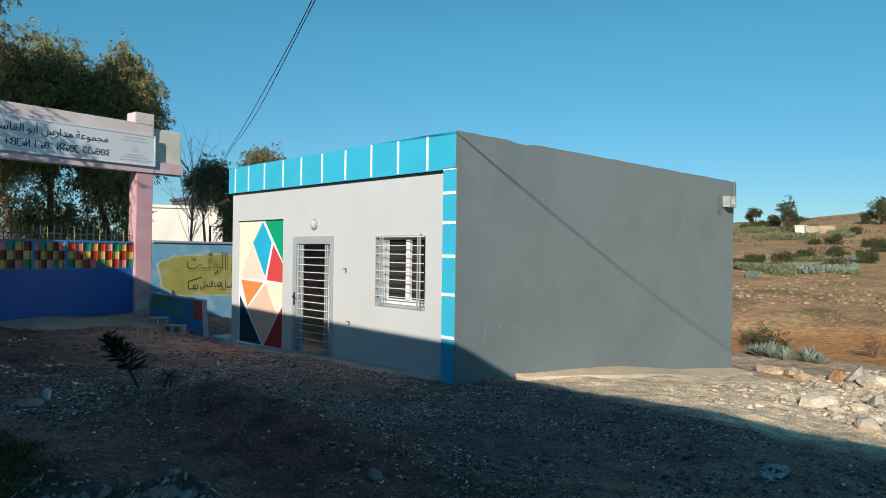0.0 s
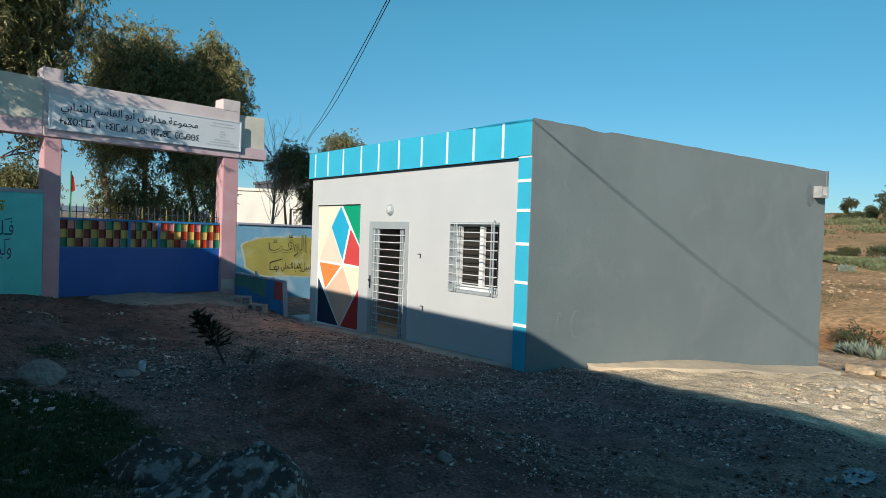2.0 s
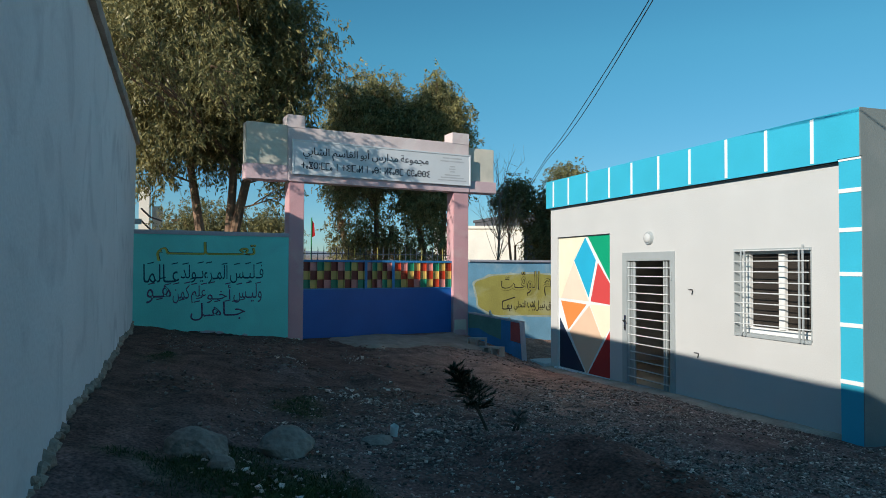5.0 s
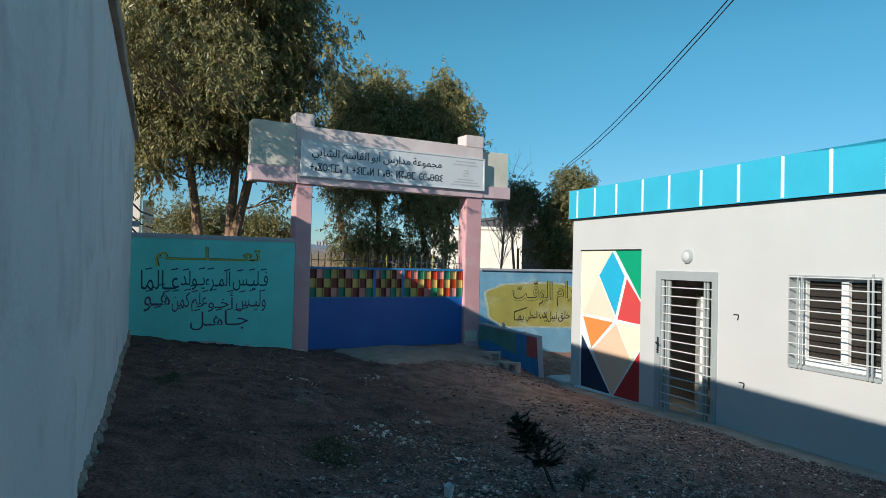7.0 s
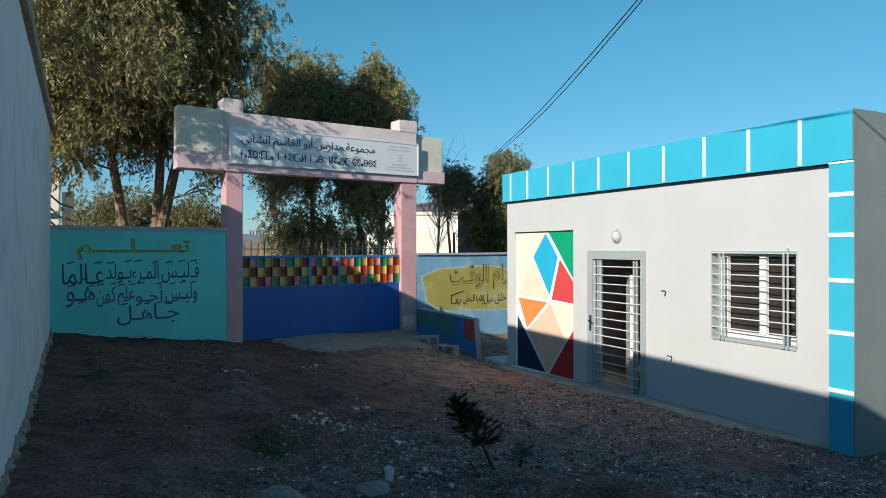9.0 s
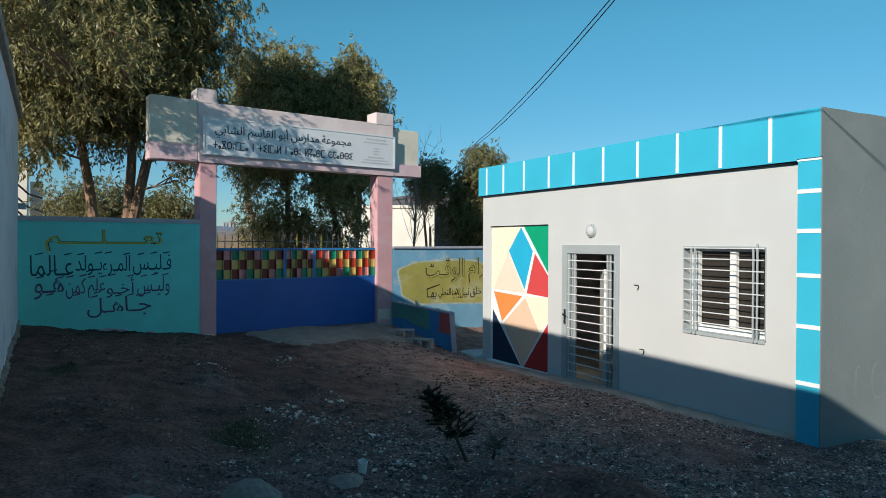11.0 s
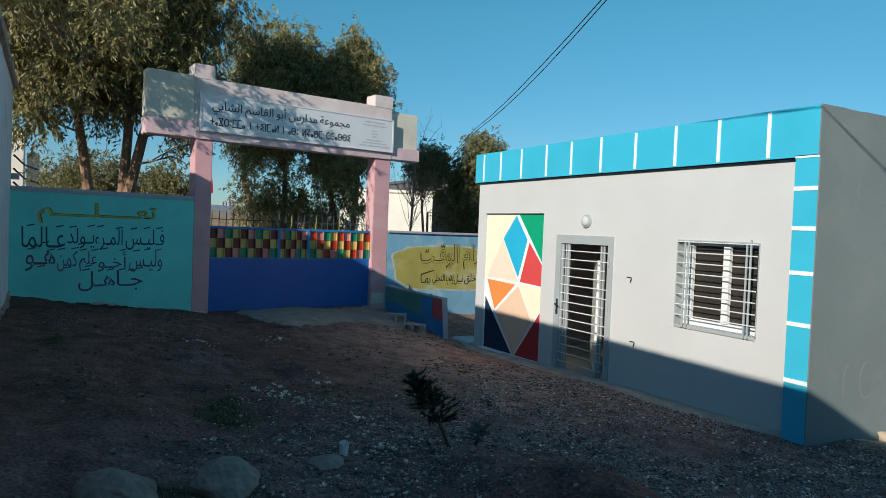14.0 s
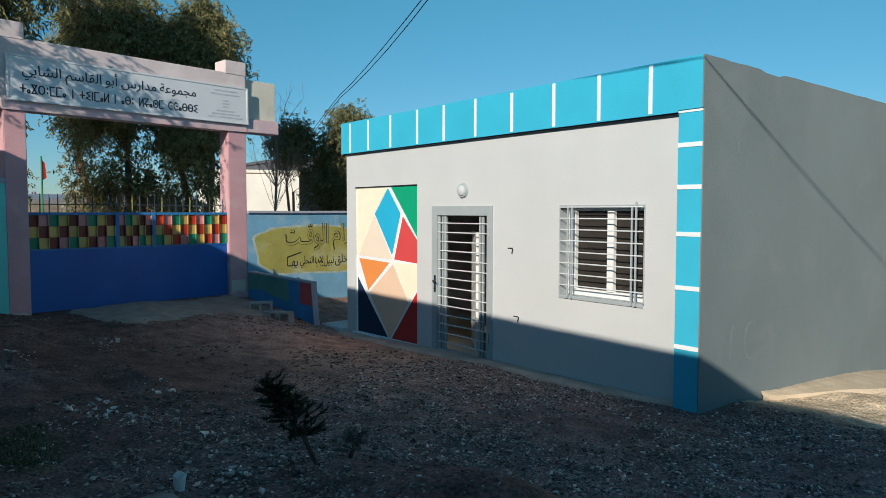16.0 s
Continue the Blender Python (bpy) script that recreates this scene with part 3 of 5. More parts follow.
bm = bmesh.new()
tube(bm, [(2.527, -0.045, 0.89), (2.527, -0.03, 0.89)], 0.013, 10)
part("keyhole", bm, M_DARK, lock)
inner = thing("inner_door", "white inner door standing half open inside", "door")
bm = bmesh.new()
box(bm, 0, 0.85, -0.02, 0.02, 0.0, 1.72, 0.004)
leaf = part("leaf", bm, M_PVC, inner)
one_box("rail", (0.12, 0.83, -0.026, -0.018, 0.2, 0.9), M_PVC, leaf)
inner.matrix_world = pose(2.90, 0.46, -0.02, 0, 0, 143)
pillar = thing("room_pillar", "pale plastered pillar inside the room", "pillar")
one_box("shaft", (1.35, 1.65, 2.9, 3.2, -0.02, 3.0), M_ROOM, pillar, "", 0.01)
one_box("door_step", (2.40, 3.80, -0.22, 0.0, -0.3, -0.03), M_CONC, None)
tagged(bpy.data.objects["door_step"], "low worn concrete step under the door", "step", kind="structure")

# ---- window ----
win = thing("window_1", "white sliding window with brown shutters behind a steel grille", "window", kind="structure")
bm = bmesh.new()
box(bm, 4.862, 4.876, -0.012, 0.12, 1.01, 2.075)
box(bm, 6.016, 6.03, -0.006, 0.12, 1.03, 2.075)
box(bm, 4.876, 6.016, -0.012, 0.12, 2.06, 2.075)
box(bm, 4.876, 6.016, -0.012, 0.12, 1.01, 1.03)
part("lining", bm, M_METAL, win, "grey steel lining of the opening")
bm = bmesh.new()
box(bm, 4.876, 4.93, 0.12, 0.17, 1.03, 2.06)
box(bm, 6.0, 6.016, 0.12, 0.17, 1.03, 2.06)
box(bm, 4.93, 6.0, 0.12, 0.17, 2.01, 2.06)
box(bm, 4.93, 6.0, 0.12, 0.17, 1.03, 1.105)
part("window_frame", bm, M_PVC, win, "white plastic window frame")
for x, hw in ((4.985, 0.032), (5.512, 0.044)):
    one_box("sash_post", (x - hw, x + hw, 0.10, 0.15, 1.105, 2.01), M_PVC, win)
for x0, x1 in ((4.93, 5.5), (5.5, 6.0)):
    sh = one_box("shutter", (x0, x1, 0.17, 0.185, 1.1, 2.012), M_SHUT, win, "dark brown roller shutter")
    for i in range(15):
        one_box("slat", (x0 + 0.005, x1 - 0.005, 0.166, 0.17, 1.106 + i * 0.06, 1.163 + i * 0.06), M_SHUT, sh)
one_box("window_sill", (4.87, 6.02, -0.018, 0.16, 0.99, 1.012), M_METAL, win)
grille = thing("window_grille", "grey steel grille bars fixed over the window", "grille")
for x in (5.015, 5.072, 5.89, 5.941):
    one_box("upright", (x - 0.009, x + 0.009, -0.045, -0.03, 1.0, 2.065 + 0.04 * (x > 5.9)), M_METAL, grille)
for i in range(8):
    z = 2.05 - i * 0.1286
    bm = bmesh.new()
    tube(bm, [(4.90, -0.04, z), (6.025, -0.04, z)], 0.0075, 8)
    part("crossbar", bm, M_BAR, grille)
for x, z in ((4.905, 1.15), (4.905, 2.05), (6.02, 1.15), (6.02, 2.05)):
    one_box("fixing_lug", (x - 0.008, x + 0.008, -0.04, -0.002, z - 0.008, z + 0.008), M_METAL, grille)

# ---- wall lamp and conduit stubs ----
lamp = thing("wall_lamp", "round white bulkhead lamp above the door", "lamp")
bm = bmesh.new()
bmesh.ops.create_cone(bm, segments=28, radius1=0.105, radius2=0.09, depth=0.04, cap_ends=True, matrix=pose(3.12, -0.02, 2.285, 90, 0, 0))
part("base", bm, M_METAL, lamp, "grey metal base")
bm = bmesh.new()
bmesh.ops.create_uvsphere(bm, u_segments=20, v_segments=10, radius=0.075, matrix=pose(3.12, -0.04, 2.285) @ Matrix.Diagonal((1, 0.6, 1, 1)))
part("globe", bm, mat("frosted_globe", (0.56, 0.57, 0.57), 0.15, 0.03, 3, 50, 0.0), lamp, "frosted glass globe")
for x, z, r in ((4.06, 1.535, 0.006), (4.17, 0.675, 0.007)):
    st = thing("conduit_stub", "short black cable end sticking out of the wall", "cable")
    bm = bmesh.new()
    tube(bm, [(x - 0.055, 0.01, z), (x - 0.05, -0.012, z), (x + 0.03, -0.016, z + 0.003), (x + 0.038, -0.018, z - 0.015), (x + 0.018, -0.016, z - 0.065)], r, 7)
    part("pipe", bm, M_DARK, st)


# ---- lettering ----
FORMS = {"ـ": ("ـ", 4), "ا": ("\ufe8d", 2), "أ": ("\ufe83", 2), "ب": ("\ufe8f", 4), "ة": ("\ufe93", 2), "ت": ("\ufe95", 4), "ج": ("\ufe9d", 4), "ح": ("\ufea1", 4), "خ": ("\ufea5", 4),
         "د": ("\ufea9", 2), "ر": ("\ufead", 2), "س": ("\ufeb1", 4), "ش": ("\ufeb5", 4), "ع": ("\ufec9", 4), "ف": ("\ufed1", 4), "ق": ("\ufed5", 4), "ك": ("\ufed9", 4),
         "ل": ("\ufedd", 4), "م": ("\ufee1", 4), "ن": ("\ufee5", 4), "ه": ("\ufee9", 4), "و": ("\ufeed", 2), "ي": ("\ufef1", 4), "ء": ("\ufe80", 1)}


def joined_script(words):
    """Letters in their joined forms, in the order in which they stand from left to right."""
    out = []
    for i, ch in enumerate(words):
        if ch not in FORMS:
            out.append(ch)
            continue
        prev, nxt = words[i - 1] if i else " ", words[i + 1] if i + 1 < len(words) else " "
        code, n = FORMS[ch]
        left = nxt in FORMS and n == 4 and FORMS[nxt][1] > 1
        right = prev in FORMS and FORMS[prev][1] == 4 and n > 1
        if ch == "ـ":
            out.append(ch)
            continue
        out.append(chr(ord(code) + (3 if left and right else 2 if left else 1 if right else 0)))
    return "".join(out[::-1])


def lettering(name, body, u0, u1, z0, z1, depth, material, parent, m, bold=0.0):
    """Flat raised words filling u0..u1 by z0..z1 on the face x = depth of the frame m, each word a mesh."""
    made, x = [], 0.0
    for word in body.split(" "):
        cu = bpy.data.curves.new(name, "FONT")
        cu.body, cu.extrude, cu.offset, cu.resolution_u = word, 0.01, bold, 3
        tmp = bpy.data.objects.new(name, cu)
        scene.collection.objects.link(tmp)
        bpy.context.view_layer.update()
        me = bpy.data.meshes.new_from_object(tmp.evaluated_get(bpy.context.evaluated_depsgraph_get()))
        bpy.data.objects.remove(tmp)
        co = np.array([v.co for v in me.vertices])
        co[:, 0] += x - co[:, 0].min()
        x = co[:, 0].max() + 0.28
        made.append((me, co))
    both = np.concatenate([c for _, c in made])
    lo, hi = both.min(0), both.max(0)
    for me, co in made:
        out = np.c_[np.full(len(co), depth) + (co[:, 2] > 0) * 0.004, u0 + (co[:, 0] - lo[0]) / (hi[0] - lo[0]) * (u1 - u0), z0 + (co[:, 1] - lo[1]) / (hi[1] - lo[1]) * (z1 - z0)]
        me.vertices.foreach_set("co", out.ravel())
        me.update()
        me.materials.clear()
        me.materials.append(material)
        ob = new(name, me)
        ob.parent = parent


# strokes of the second script, on a cell one unit high: each letter is (width, polylines)
def ring(cx, cy, r, n=10):
    return [(cx + r * math.cos(2 * math.pi * k / n), cy + r * math.sin(2 * math.pi * k / n)) for k in range(n + 1)]


GLYPH = {"t": (0.8, [[(0, .5), (.8, .5)], [(.4, .1), (.4, .9)]]), "a": (0.4, [ring(.2, .2, .18)]), "g": (0.8, [[(0, 0), (.8, 1)], [(0, 1), (.8, 0)], [(.1, .97), (.7, .97)], [(.1, .03), (.7, .03)]]),
         "r": (0.95, [ring(.47, .5, .46, 14)]), "u": (0.3, [[(.15, .15), (.15, .32)], [(.15, .68), (.15, .85)]]), "m": (0.75, [[(.75, 1), (0, 1), (0, 0), (.75, 0)]]),
         "n": (0.2, [[(.1, 0), (.1, 1)]]), "i": (0.7, [[(.7, 1), (0, .8), (.6, .5), (0, .2), (.7, 0)]]), "l": (0.7, [[(0, 0), (0, 1)], [(0, 0), (.7, 1)], [(.7, 0), (.7, 1)]]),
         "b": (0.95, [ring(.47, .5, .46, 14), [(0, .5), (.94, .5)]]), "q": (0.75, [[(0, 1), (.75, 1), (0, .3), (.75, .3)], [(.4, .3), (.4, 0)]]),
         "s": (0.95, [ring(.47, .5, .46, 14), ring(.47, .5, .08, 6)]), "c": (0.8, [[(.8, .85), (.4, 1), (0, .7), (0, .3), (.4, 0), (.8, .15)], [(.45, .5), (.7, .5)]]), " ": (0.55, [])}


def stroke_line(name, words, u0, u1, z0, z1, depth, material, parent):
    total = sum(GLYPH[c][0] + 0.28 for c in words)
    k, x = (u1 - u0) / total, u0
    w = 0.13 * (z1 - z0) * 0.5
    for c in words:
        wd, lines = GLYPH[c]
        bm = bmesh.new()
        for ln in lines:
            pts = [Vector((x + a * k, z0 + b * (z1 - z0))) for a, b in ln]
            for p, q in zip(pts, pts[1:]):
                d = (q - p).normalized()
                s = Vector((-d.y, d.x)) * w
                e = d * w * 0.7
                prism(bm, [tuple(p - e + s), tuple(p - e - s), tuple(q + e - s), tuple(q + e + s)], lambda a, b, h: (h, a, b), depth, depth + 0.004)
        x += (wd + 0.28) * k
        if lines:
            part(name, bm, material, parent)
        else:
            bm.free()


# ---- school gate: its front face is x = 0 of this frame, y runs along it ----
GM = pose(-3.12, 0, 0, 0, 0, 8.53)
arch = thing("gateway_arch", "pink painted concrete gateway with a sign beam on two pillars", "gateway", GM)


def worn_box(dims, cut=0.35, amp=0.008):
    bm = bmesh.new()
    box(bm, *dims, bev=0.012)
    bmesh.ops.subdivide_edges(bm, edges=[e for e in bm.edges if e.calc_length() > cut * 2], cuts=4, use_grid_fill=True)
    for v in bm.verts:
        v.co += Vector([amp * noise.noise(v.co * 2.3 + Vector((k * 7, 0, 0))) for k in range(3)])
    return bm


for u0, u1, top in ((-4.76, -4.44, 3.58), (-0.90, -0.50, 3.58)):
    pl = part("pillar", worn_box((-0.34, 0.0, u0, u1, -0.2, top)), M_PINK, arch, "pink pillar with scuffed base")
    part("plaster_patch", worn_box((0.0, 0.006, u0 + 0.03, u1 - 0.06, 0.25, 0.62 if u1 > -1 else 0.36), 0.1, 0.02), M_CREAM, pl)
    part("pillar_head", worn_box((-0.36, 0.03, u0 - 0.06, u1 + 0.0, 4.69, 4.96)), M_BEAM, arch)
beam = bmesh.new()
for y0, y1, z0, z1, x1 in ((-4.8, -0.5, 3.59, 4.72, 0.02),):
    box(beam, -0.32, x1, y0, y1, z0, z1, 0.015)
part("beam", beam, M_BEAM, arch, "whitewashed pink beam holding the sign")
part("beam_end", worn_box((-0.30, 0.005, -5.64, -4.8, 3.90, 4.74)), M_CREAM, arch, "cream beam end")
part("ledge", worn_box((-0.32, 0.014, -5.65, -4.8, 3.59, 3.90)), M_PINK2, arch)
part("beam_end", worn_box((-0.30, -0.06, -0.5, 0.24, 3.86, 4.66)), M_CREAM, arch, "cream beam end")
part("ledge", worn_box((-0.32, 0.02, -0.5, 0.26, 3.59, 3.86)), M_PINK2, arch)
part("ledge", worn_box((0.021, 0.034, -4.78, -0.5, 3.585, 3.72), amp=0.003), M_PINK2, arch)
sign = thing("school_sign", "pale school name board with two lines of dark lettering", "sign", GM)
one_box("board", (0.055, 0.075, -4.69, -0.52, 3.755, 4.42), M_SIGN, sign)
for nm, d in (("edge", (0.05, 0.085, -4.72, -4.69, 3.73, 4.45)), ("edge", (0.05, 0.085, -0.52, -0.49, 3.73, 4.45)), ("edge", (0.05, 0.085, -4.69, -0.52, 4.42, 4.45)), ("edge", (0.05, 0.085, -4.69, -0.52, 3.73, 3.755))):
    one_box(nm, d, M_SIGN, sign)
lettering("name_word", joined_script("مجموعة مدارس أبو القاسم الشابي"), -4.50, -1.60, 4.06, 4.36, 0.076, M_INK, sign, GM, 0.004)
stroke_line("letter", "tagrumma n tinmal n abu lqasm ccabbi", -4.53, -1.55, 3.86, 4.0, 0.076, M_INK, sign)
for i, (w, z) in enumerate(((0.5, 4.34), (0.62, 4.27), (0.12, 4.15), (0.16, 4.09), (0.12, 4.03), (0.4, 3.95), (0.6, 3.89), (0.75, 3.83))):
    one_box("fine_print", (0.075, 0.078, -0.98 - w / 2, -0.98 + w / 2, z - 0.014, z + 0.014), M_FAINT, sign)

gate = thing("school_gate", "blue steel double gate with a band of coloured squares", "gate", GM)
one_box("gate_panel", (-0.14, -0.10, -4.44, -0.90, 0.33, 1.36), M_GATE, gate, "plain deep blue steel sheet")
one_box("backing", (-0.14, -0.12, -4.44, -0.90, 1.36, 1.93), M_TILES[4], gate)
one_box("top_rail", (-0.15, -0.08, -4.44, -0.90, 1.93, 1.975), M_GATE2, gate)
one_box("mid_rail", (-0.15, -0.09, -4.44, -0.90, 1.345, 1.37), M_GATE2, gate)
for u in (-3.03, -2.38):
    one_box("post", (-0.15, -0.07, u - 0.03, u + 0.03, 1.345, 1.975), M_GATE2, gate)
ROW_A, ROW_B, ROW_C = (4, 1, 2, 3), (3, 4), (2, 3, 4, 1)
for u0, u1, n, red in ((-4.43, -3.06, 9, 4), (-3.0, -2.41, 5, 4), (-2.35, -0.91, 9, 0)):
    w = (u1 - u0) / n
    for r, row in enumerate((ROW_A, ROW_B, ROW_C)):
        for c in range(n):
            k = row[(c + (n == 5)) % len(row)]
            k = red if k == 4 else k
            a, z = u0 + c * w, 1.93 - (r + 1) * 0.187
            bm = bmesh.new()
            prism(bm, [(a + 0.003, -0.122), (a + w - 0.003, -0.122), (a + w - 0.003, -0.072), (a + w - 0.014, -0.072), (a + w - 0.016, -0.112), (a + 0.003, -0.102)], lambda p, q, h: (q, p, h), z + 0.004, z + 0.183)
            part("square", bm, M_TILES[k], gate)
for i in range(26):
    u = -4.38 + i * 0.136
    bm = bmesh.new()
    tube(bm, [(-0.12, u, 1.97), (-0.12, u + 0.004 * (i % 3), 2.2), (-0.12, u, 2.27 + 0.02 * (i % 2))], [0.009, 0.009, 0.002], 6)
    part("spike", bm, M_SPIKE if i % 4 else M_WYEL, gate)
one_box("spike_rail", (-0.126, -0.114, -4.4, -0.95, 2.1, 2.115), M_SPIKE, gate)

# ---- boundary walls ----
wl = one_box("wall_teal", (-0.2, 0.0, -8.2, -4.76, -0.3, 2.43), M_TEAL, None)
wl.matrix_world = GM
tagged(wl, "turquoise boundary wall painted with a verse", "wall", kind="structure")
cp = part("coping", worn_box((-0.24, 0.03, -8.2, -4.76, 2.43, 2.51)), M_LAV, wl)
for dp, mt, bold in ((0.001, M_TEXTK, 0.022), (0.003, M_TEXTY, 0.006)):
    lettering("verse_word", joined_script("تعـــــلـــــم"), -7.27, -5.42, 1.92, 2.30, dp, mt, wl, GM, bold)
VERSE = ((1.50, 1.86, M_TEXTD, (("فـليـس", -5.92, -5.27), ("المـرء", -6.41, -5.97), ("يـولد", -6.83, -6.42), ("عـالما", -7.49, -6.86))),
         (1.12, 1.47, M_TEXTP, (("وليـس", -5.85, -5.30), ("أخـو", -6.35, -5.90), ("علم", -6.64, -6.37), ("كمن", -6.97, -6.67), ("هـو", -7.43, -7.0))),
         (0.78, 1.13, M_TEXTP, (("جـا", -6.05, -5.62), ("هـل", -6.65, -6.08))))
for z0, z1, mt, words in VERSE:
    for word, u0, u1 in words:
        lettering("verse_word", joined_script(word), u0, u1, z0 + 0.012 * math.sin(u0 * 9), z1 + 0.01 * math.sin(u0 * 5), 0.001, mt, wl, GM, -0.002)
        # vowel strokes above and below the word
        for k in range(3):
            u, z = u1 - (k + 0.4) * (u1 - u0) / 3, z1 + 0.02 - (0.30 if k == 1 and u0 < -6.3 else 0.0) + 0.015 * math.sin(k * 4 + u0 * 7)
            bm = bmesh.new()
            prism(bm, [(u - 0.055, z - 0.012), (u + 0.055, z + 0.012), (u + 0.055, z + 0.034), (u - 0.055, z + 0.008)], lambda a, b, h: (h, a, b), 0.0, 0.004)
            part("vowel_mark", bm, mt, wl)
# bare rough foot of the turquoise wall, above the soil
bm = bmesh.new()
last = None
for i in range(91):
    u = -7.72 + 2.9 * i / 90
    top = 0.66 - 0.10 * (i / 45) if i < 45 else 0.56 - 0.23 * (i - 45) / 45
    top += 0.028 * noise.noise(Vector((u * 4.5, 1, 6))) + 0.016 * noise.noise(Vector((u * 15, 2, 6)))
    now = [bm.verts.new((0.004 + 0.02 * q, u, top - 0.26 * q)) for q in (0, 1)]
    if last:
        bm.faces.new((last[0], last[1], now[1], now[0]))
    last = now
part("bare_foot", bm, mat("dark_bare_render", (0.075, 0.052, 0.045), 0.95, 0.3, 9, 60, 0.8), wl, "dark bare render along the foot of the wall")
for u, z, w in ((-7.45, 0.68, 0.11), (-6.32, 0.57, 0.16), (-6.1, 0.545, 0.09), (-5.62, 0.48, 0.06)):
    bm = bmesh.new()
    prism(bm, [(u - w, z - 0.012), (u - w * 0.3, z - 0.03), (u + w, z - 0.02), (u + w * 0.7, z + 0.006), (u - w * 0.2, z + 0.022), (u - w * 0.8, z + 0.008)], lambda a, b, h: (h, a, b), 0.004, 0.009)
    part("paint_flake", bm, M_LAV, wl, "pale flaking patch")
wr = one_box("wall_mural", (-0.2, 0.0, -0.5, 6.0, -0.6, 1.95), M_WBLUE, None)
wr.matrix_world = GM
tagged(wr, "blue boundary wall with a yellow painted cloud and lettering", "wall", kind="structure")
part("coping", worn_box((-0.24, 0.04, -0.5, 6.0, 1.95, 2.01)), M_LAV, wr)
bm = bmesh.new()
blob = []
for k in range(64):
    a = 2 * math.pi * k / 64
    r = 1 + 0.025 * math.sin(5 * a) + 0.02 * math.sin(9 * a + 1)
    c, s = math.cos(a), math.sin(a)
    blob.append((1.25 + 1.55 * r * math.copysign(abs(c) ** 0.62, c), 1.15 - 0.06 * c + 0.5 * r * math.copysign(abs(s) ** 0.62, s)))
prism(bm, [(1.25 + (a - 1.25) * 1.035 + 0.02 * noise.noise(Vector((a * 6, b * 6, 0))), 1.15 + (b - 1.15) * 1.08 + 0.03 * noise.noise(Vector((a * 5, b * 5, 3)))) for a, b in blob], lambda a, b, h: (h, a, b), 0.0, 0.0015)
part("cloud_edge", bm, mat("scraped_pale_paint", (0.44, 0.50, 0.42), 0.9, 0.2, 5, 40, 0.3), wr, "scraped pale edge of the painted cloud")
bm = bmesh.new()
prism(bm, blob, lambda a, b, h: (h, a, b), 0.0, 0.0035)
part("yellow_cloud", bm, M_WYEL, wr, "faded yellow painted cloud")
for dp, mt, bold in ((0.004, M_TEXTK, 0.02), (0.007, M_WYEL, -0.006)):
    lettering("verse_word", joined_script("الوقـت"), 0.38, 1.55, 1.14, 1.74, dp, mt, wr, GM, bold)
    lettering("verse_word", joined_script("احترام"), 1.64, 2.9, 1.12, 1.74, dp, mt, wr, GM, bold)
for word, u0, u1 in (("بهـا", 0.44, 0.72), ("التحلي", 0.78, 1.14), ("يجب", 1.18, 1.40), ("نبيل", 1.42, 1.70), ("خلق", 1.74, 2.1)):
    lettering("verse_word", joined_script(word), u0, u1, 0.76, 1.02, 0.004, M_TEXTK, wr, GM, 0.0)
bm = bmesh.new()
prism(bm, [(0.45, 1.00), (0.82, 1.10), (0.82, 1.125), (0.45, 1.03)], lambda a, b, h: (h, a, b), 0.003, 0.007)
part("underline", bm, M_TEXTK, wr)

# low painted wall stub from the pillar towards the house
stub = thing("low_wall", "low painted wall stub in blue, green and red", "wall")
sa, sb = Vector((-3.0, -0.50, 0)), Vector((-0.62, -0.30, 0))
bm = bmesh.new()
P = [(0.0, -0.1), (2.42, -0.2), (2.30, 0.71), (0.0, 0.76)]
sd = (sb - sa).normalized()
sn = Vector((sd.y, -sd.x, 0))
prism(bm, P, lambda a, b, h: sa + sd * a + sn * h + Vector((0, 0, b)), 0.0, -0.10)
part("slab", bm, M_NAVYP, stub)
for pts, mt in (([(0.0, 0.42), (0.5, 0.46), (1.0, 0.36), (1.55, 0.30), (1.55, 0.72), (0.0, 0.755)], M_GREENP), ([(1.55, 0.24), (1.9, 0.22), (1.9, 0.715), (1.55, 0.72)], M_NAVYP), ([(1.95, 0.32), (2.34, 0.30), (2.30, 0.70), (1.95, 0.71)], M_REDP)):
    bm = bmesh.new()
    prism(bm, pts, lambda a, b, h: sa + sd * a + sn * h + Vector((0, 0, b)), 0.0, 0.004)
    part("paint_field", bm, mt, stub)
bm = bmesh.new()
prism(bm, [(0.0, 0.757), (2.31, 0.709), (2.31, 0.735), (0.0, 0.785)], lambda a, b, h: sa + sd * a + sn * h + Vector((0, 0, b)), 0.015, -0.12)
part("cap", bm, M_LAV, stub, "pale plaster cap")


bm = bmesh.new()
prism(bm, [(2.305, 0.70), (2.425, -0.2), (2.44, -0.2), (2.32, 0.71)], lambda a, b, h: sa + sd * a + sn * h + Vector((0, 0, b)), 0.006, -0.106)
part("end_edge", bm, M_LAV, stub, "pale plaster edge")
for a, h, tall in ((1.02, 0.755, 0.13), (1.12, 0.752, 0.05), (1.86, 0.735, 0.05), (1.95, 0.733, 0.035), (0.3, 0.77, 0.03)):
    bm = bmesh.new()
    prism(bm, [(a - 0.05, h), (a + 0.06, h - 0.005), (a + 0.02, h + tall * 0.5), (a - 0.045, h + tall)], lambda p, q, d: sa + sd * p + sn * d + Vector((0, 0, q)), -0.01, -0.05)
    part("plaster_stub", bm, M_CREAM, stub, "broken plaster stub on the cap")


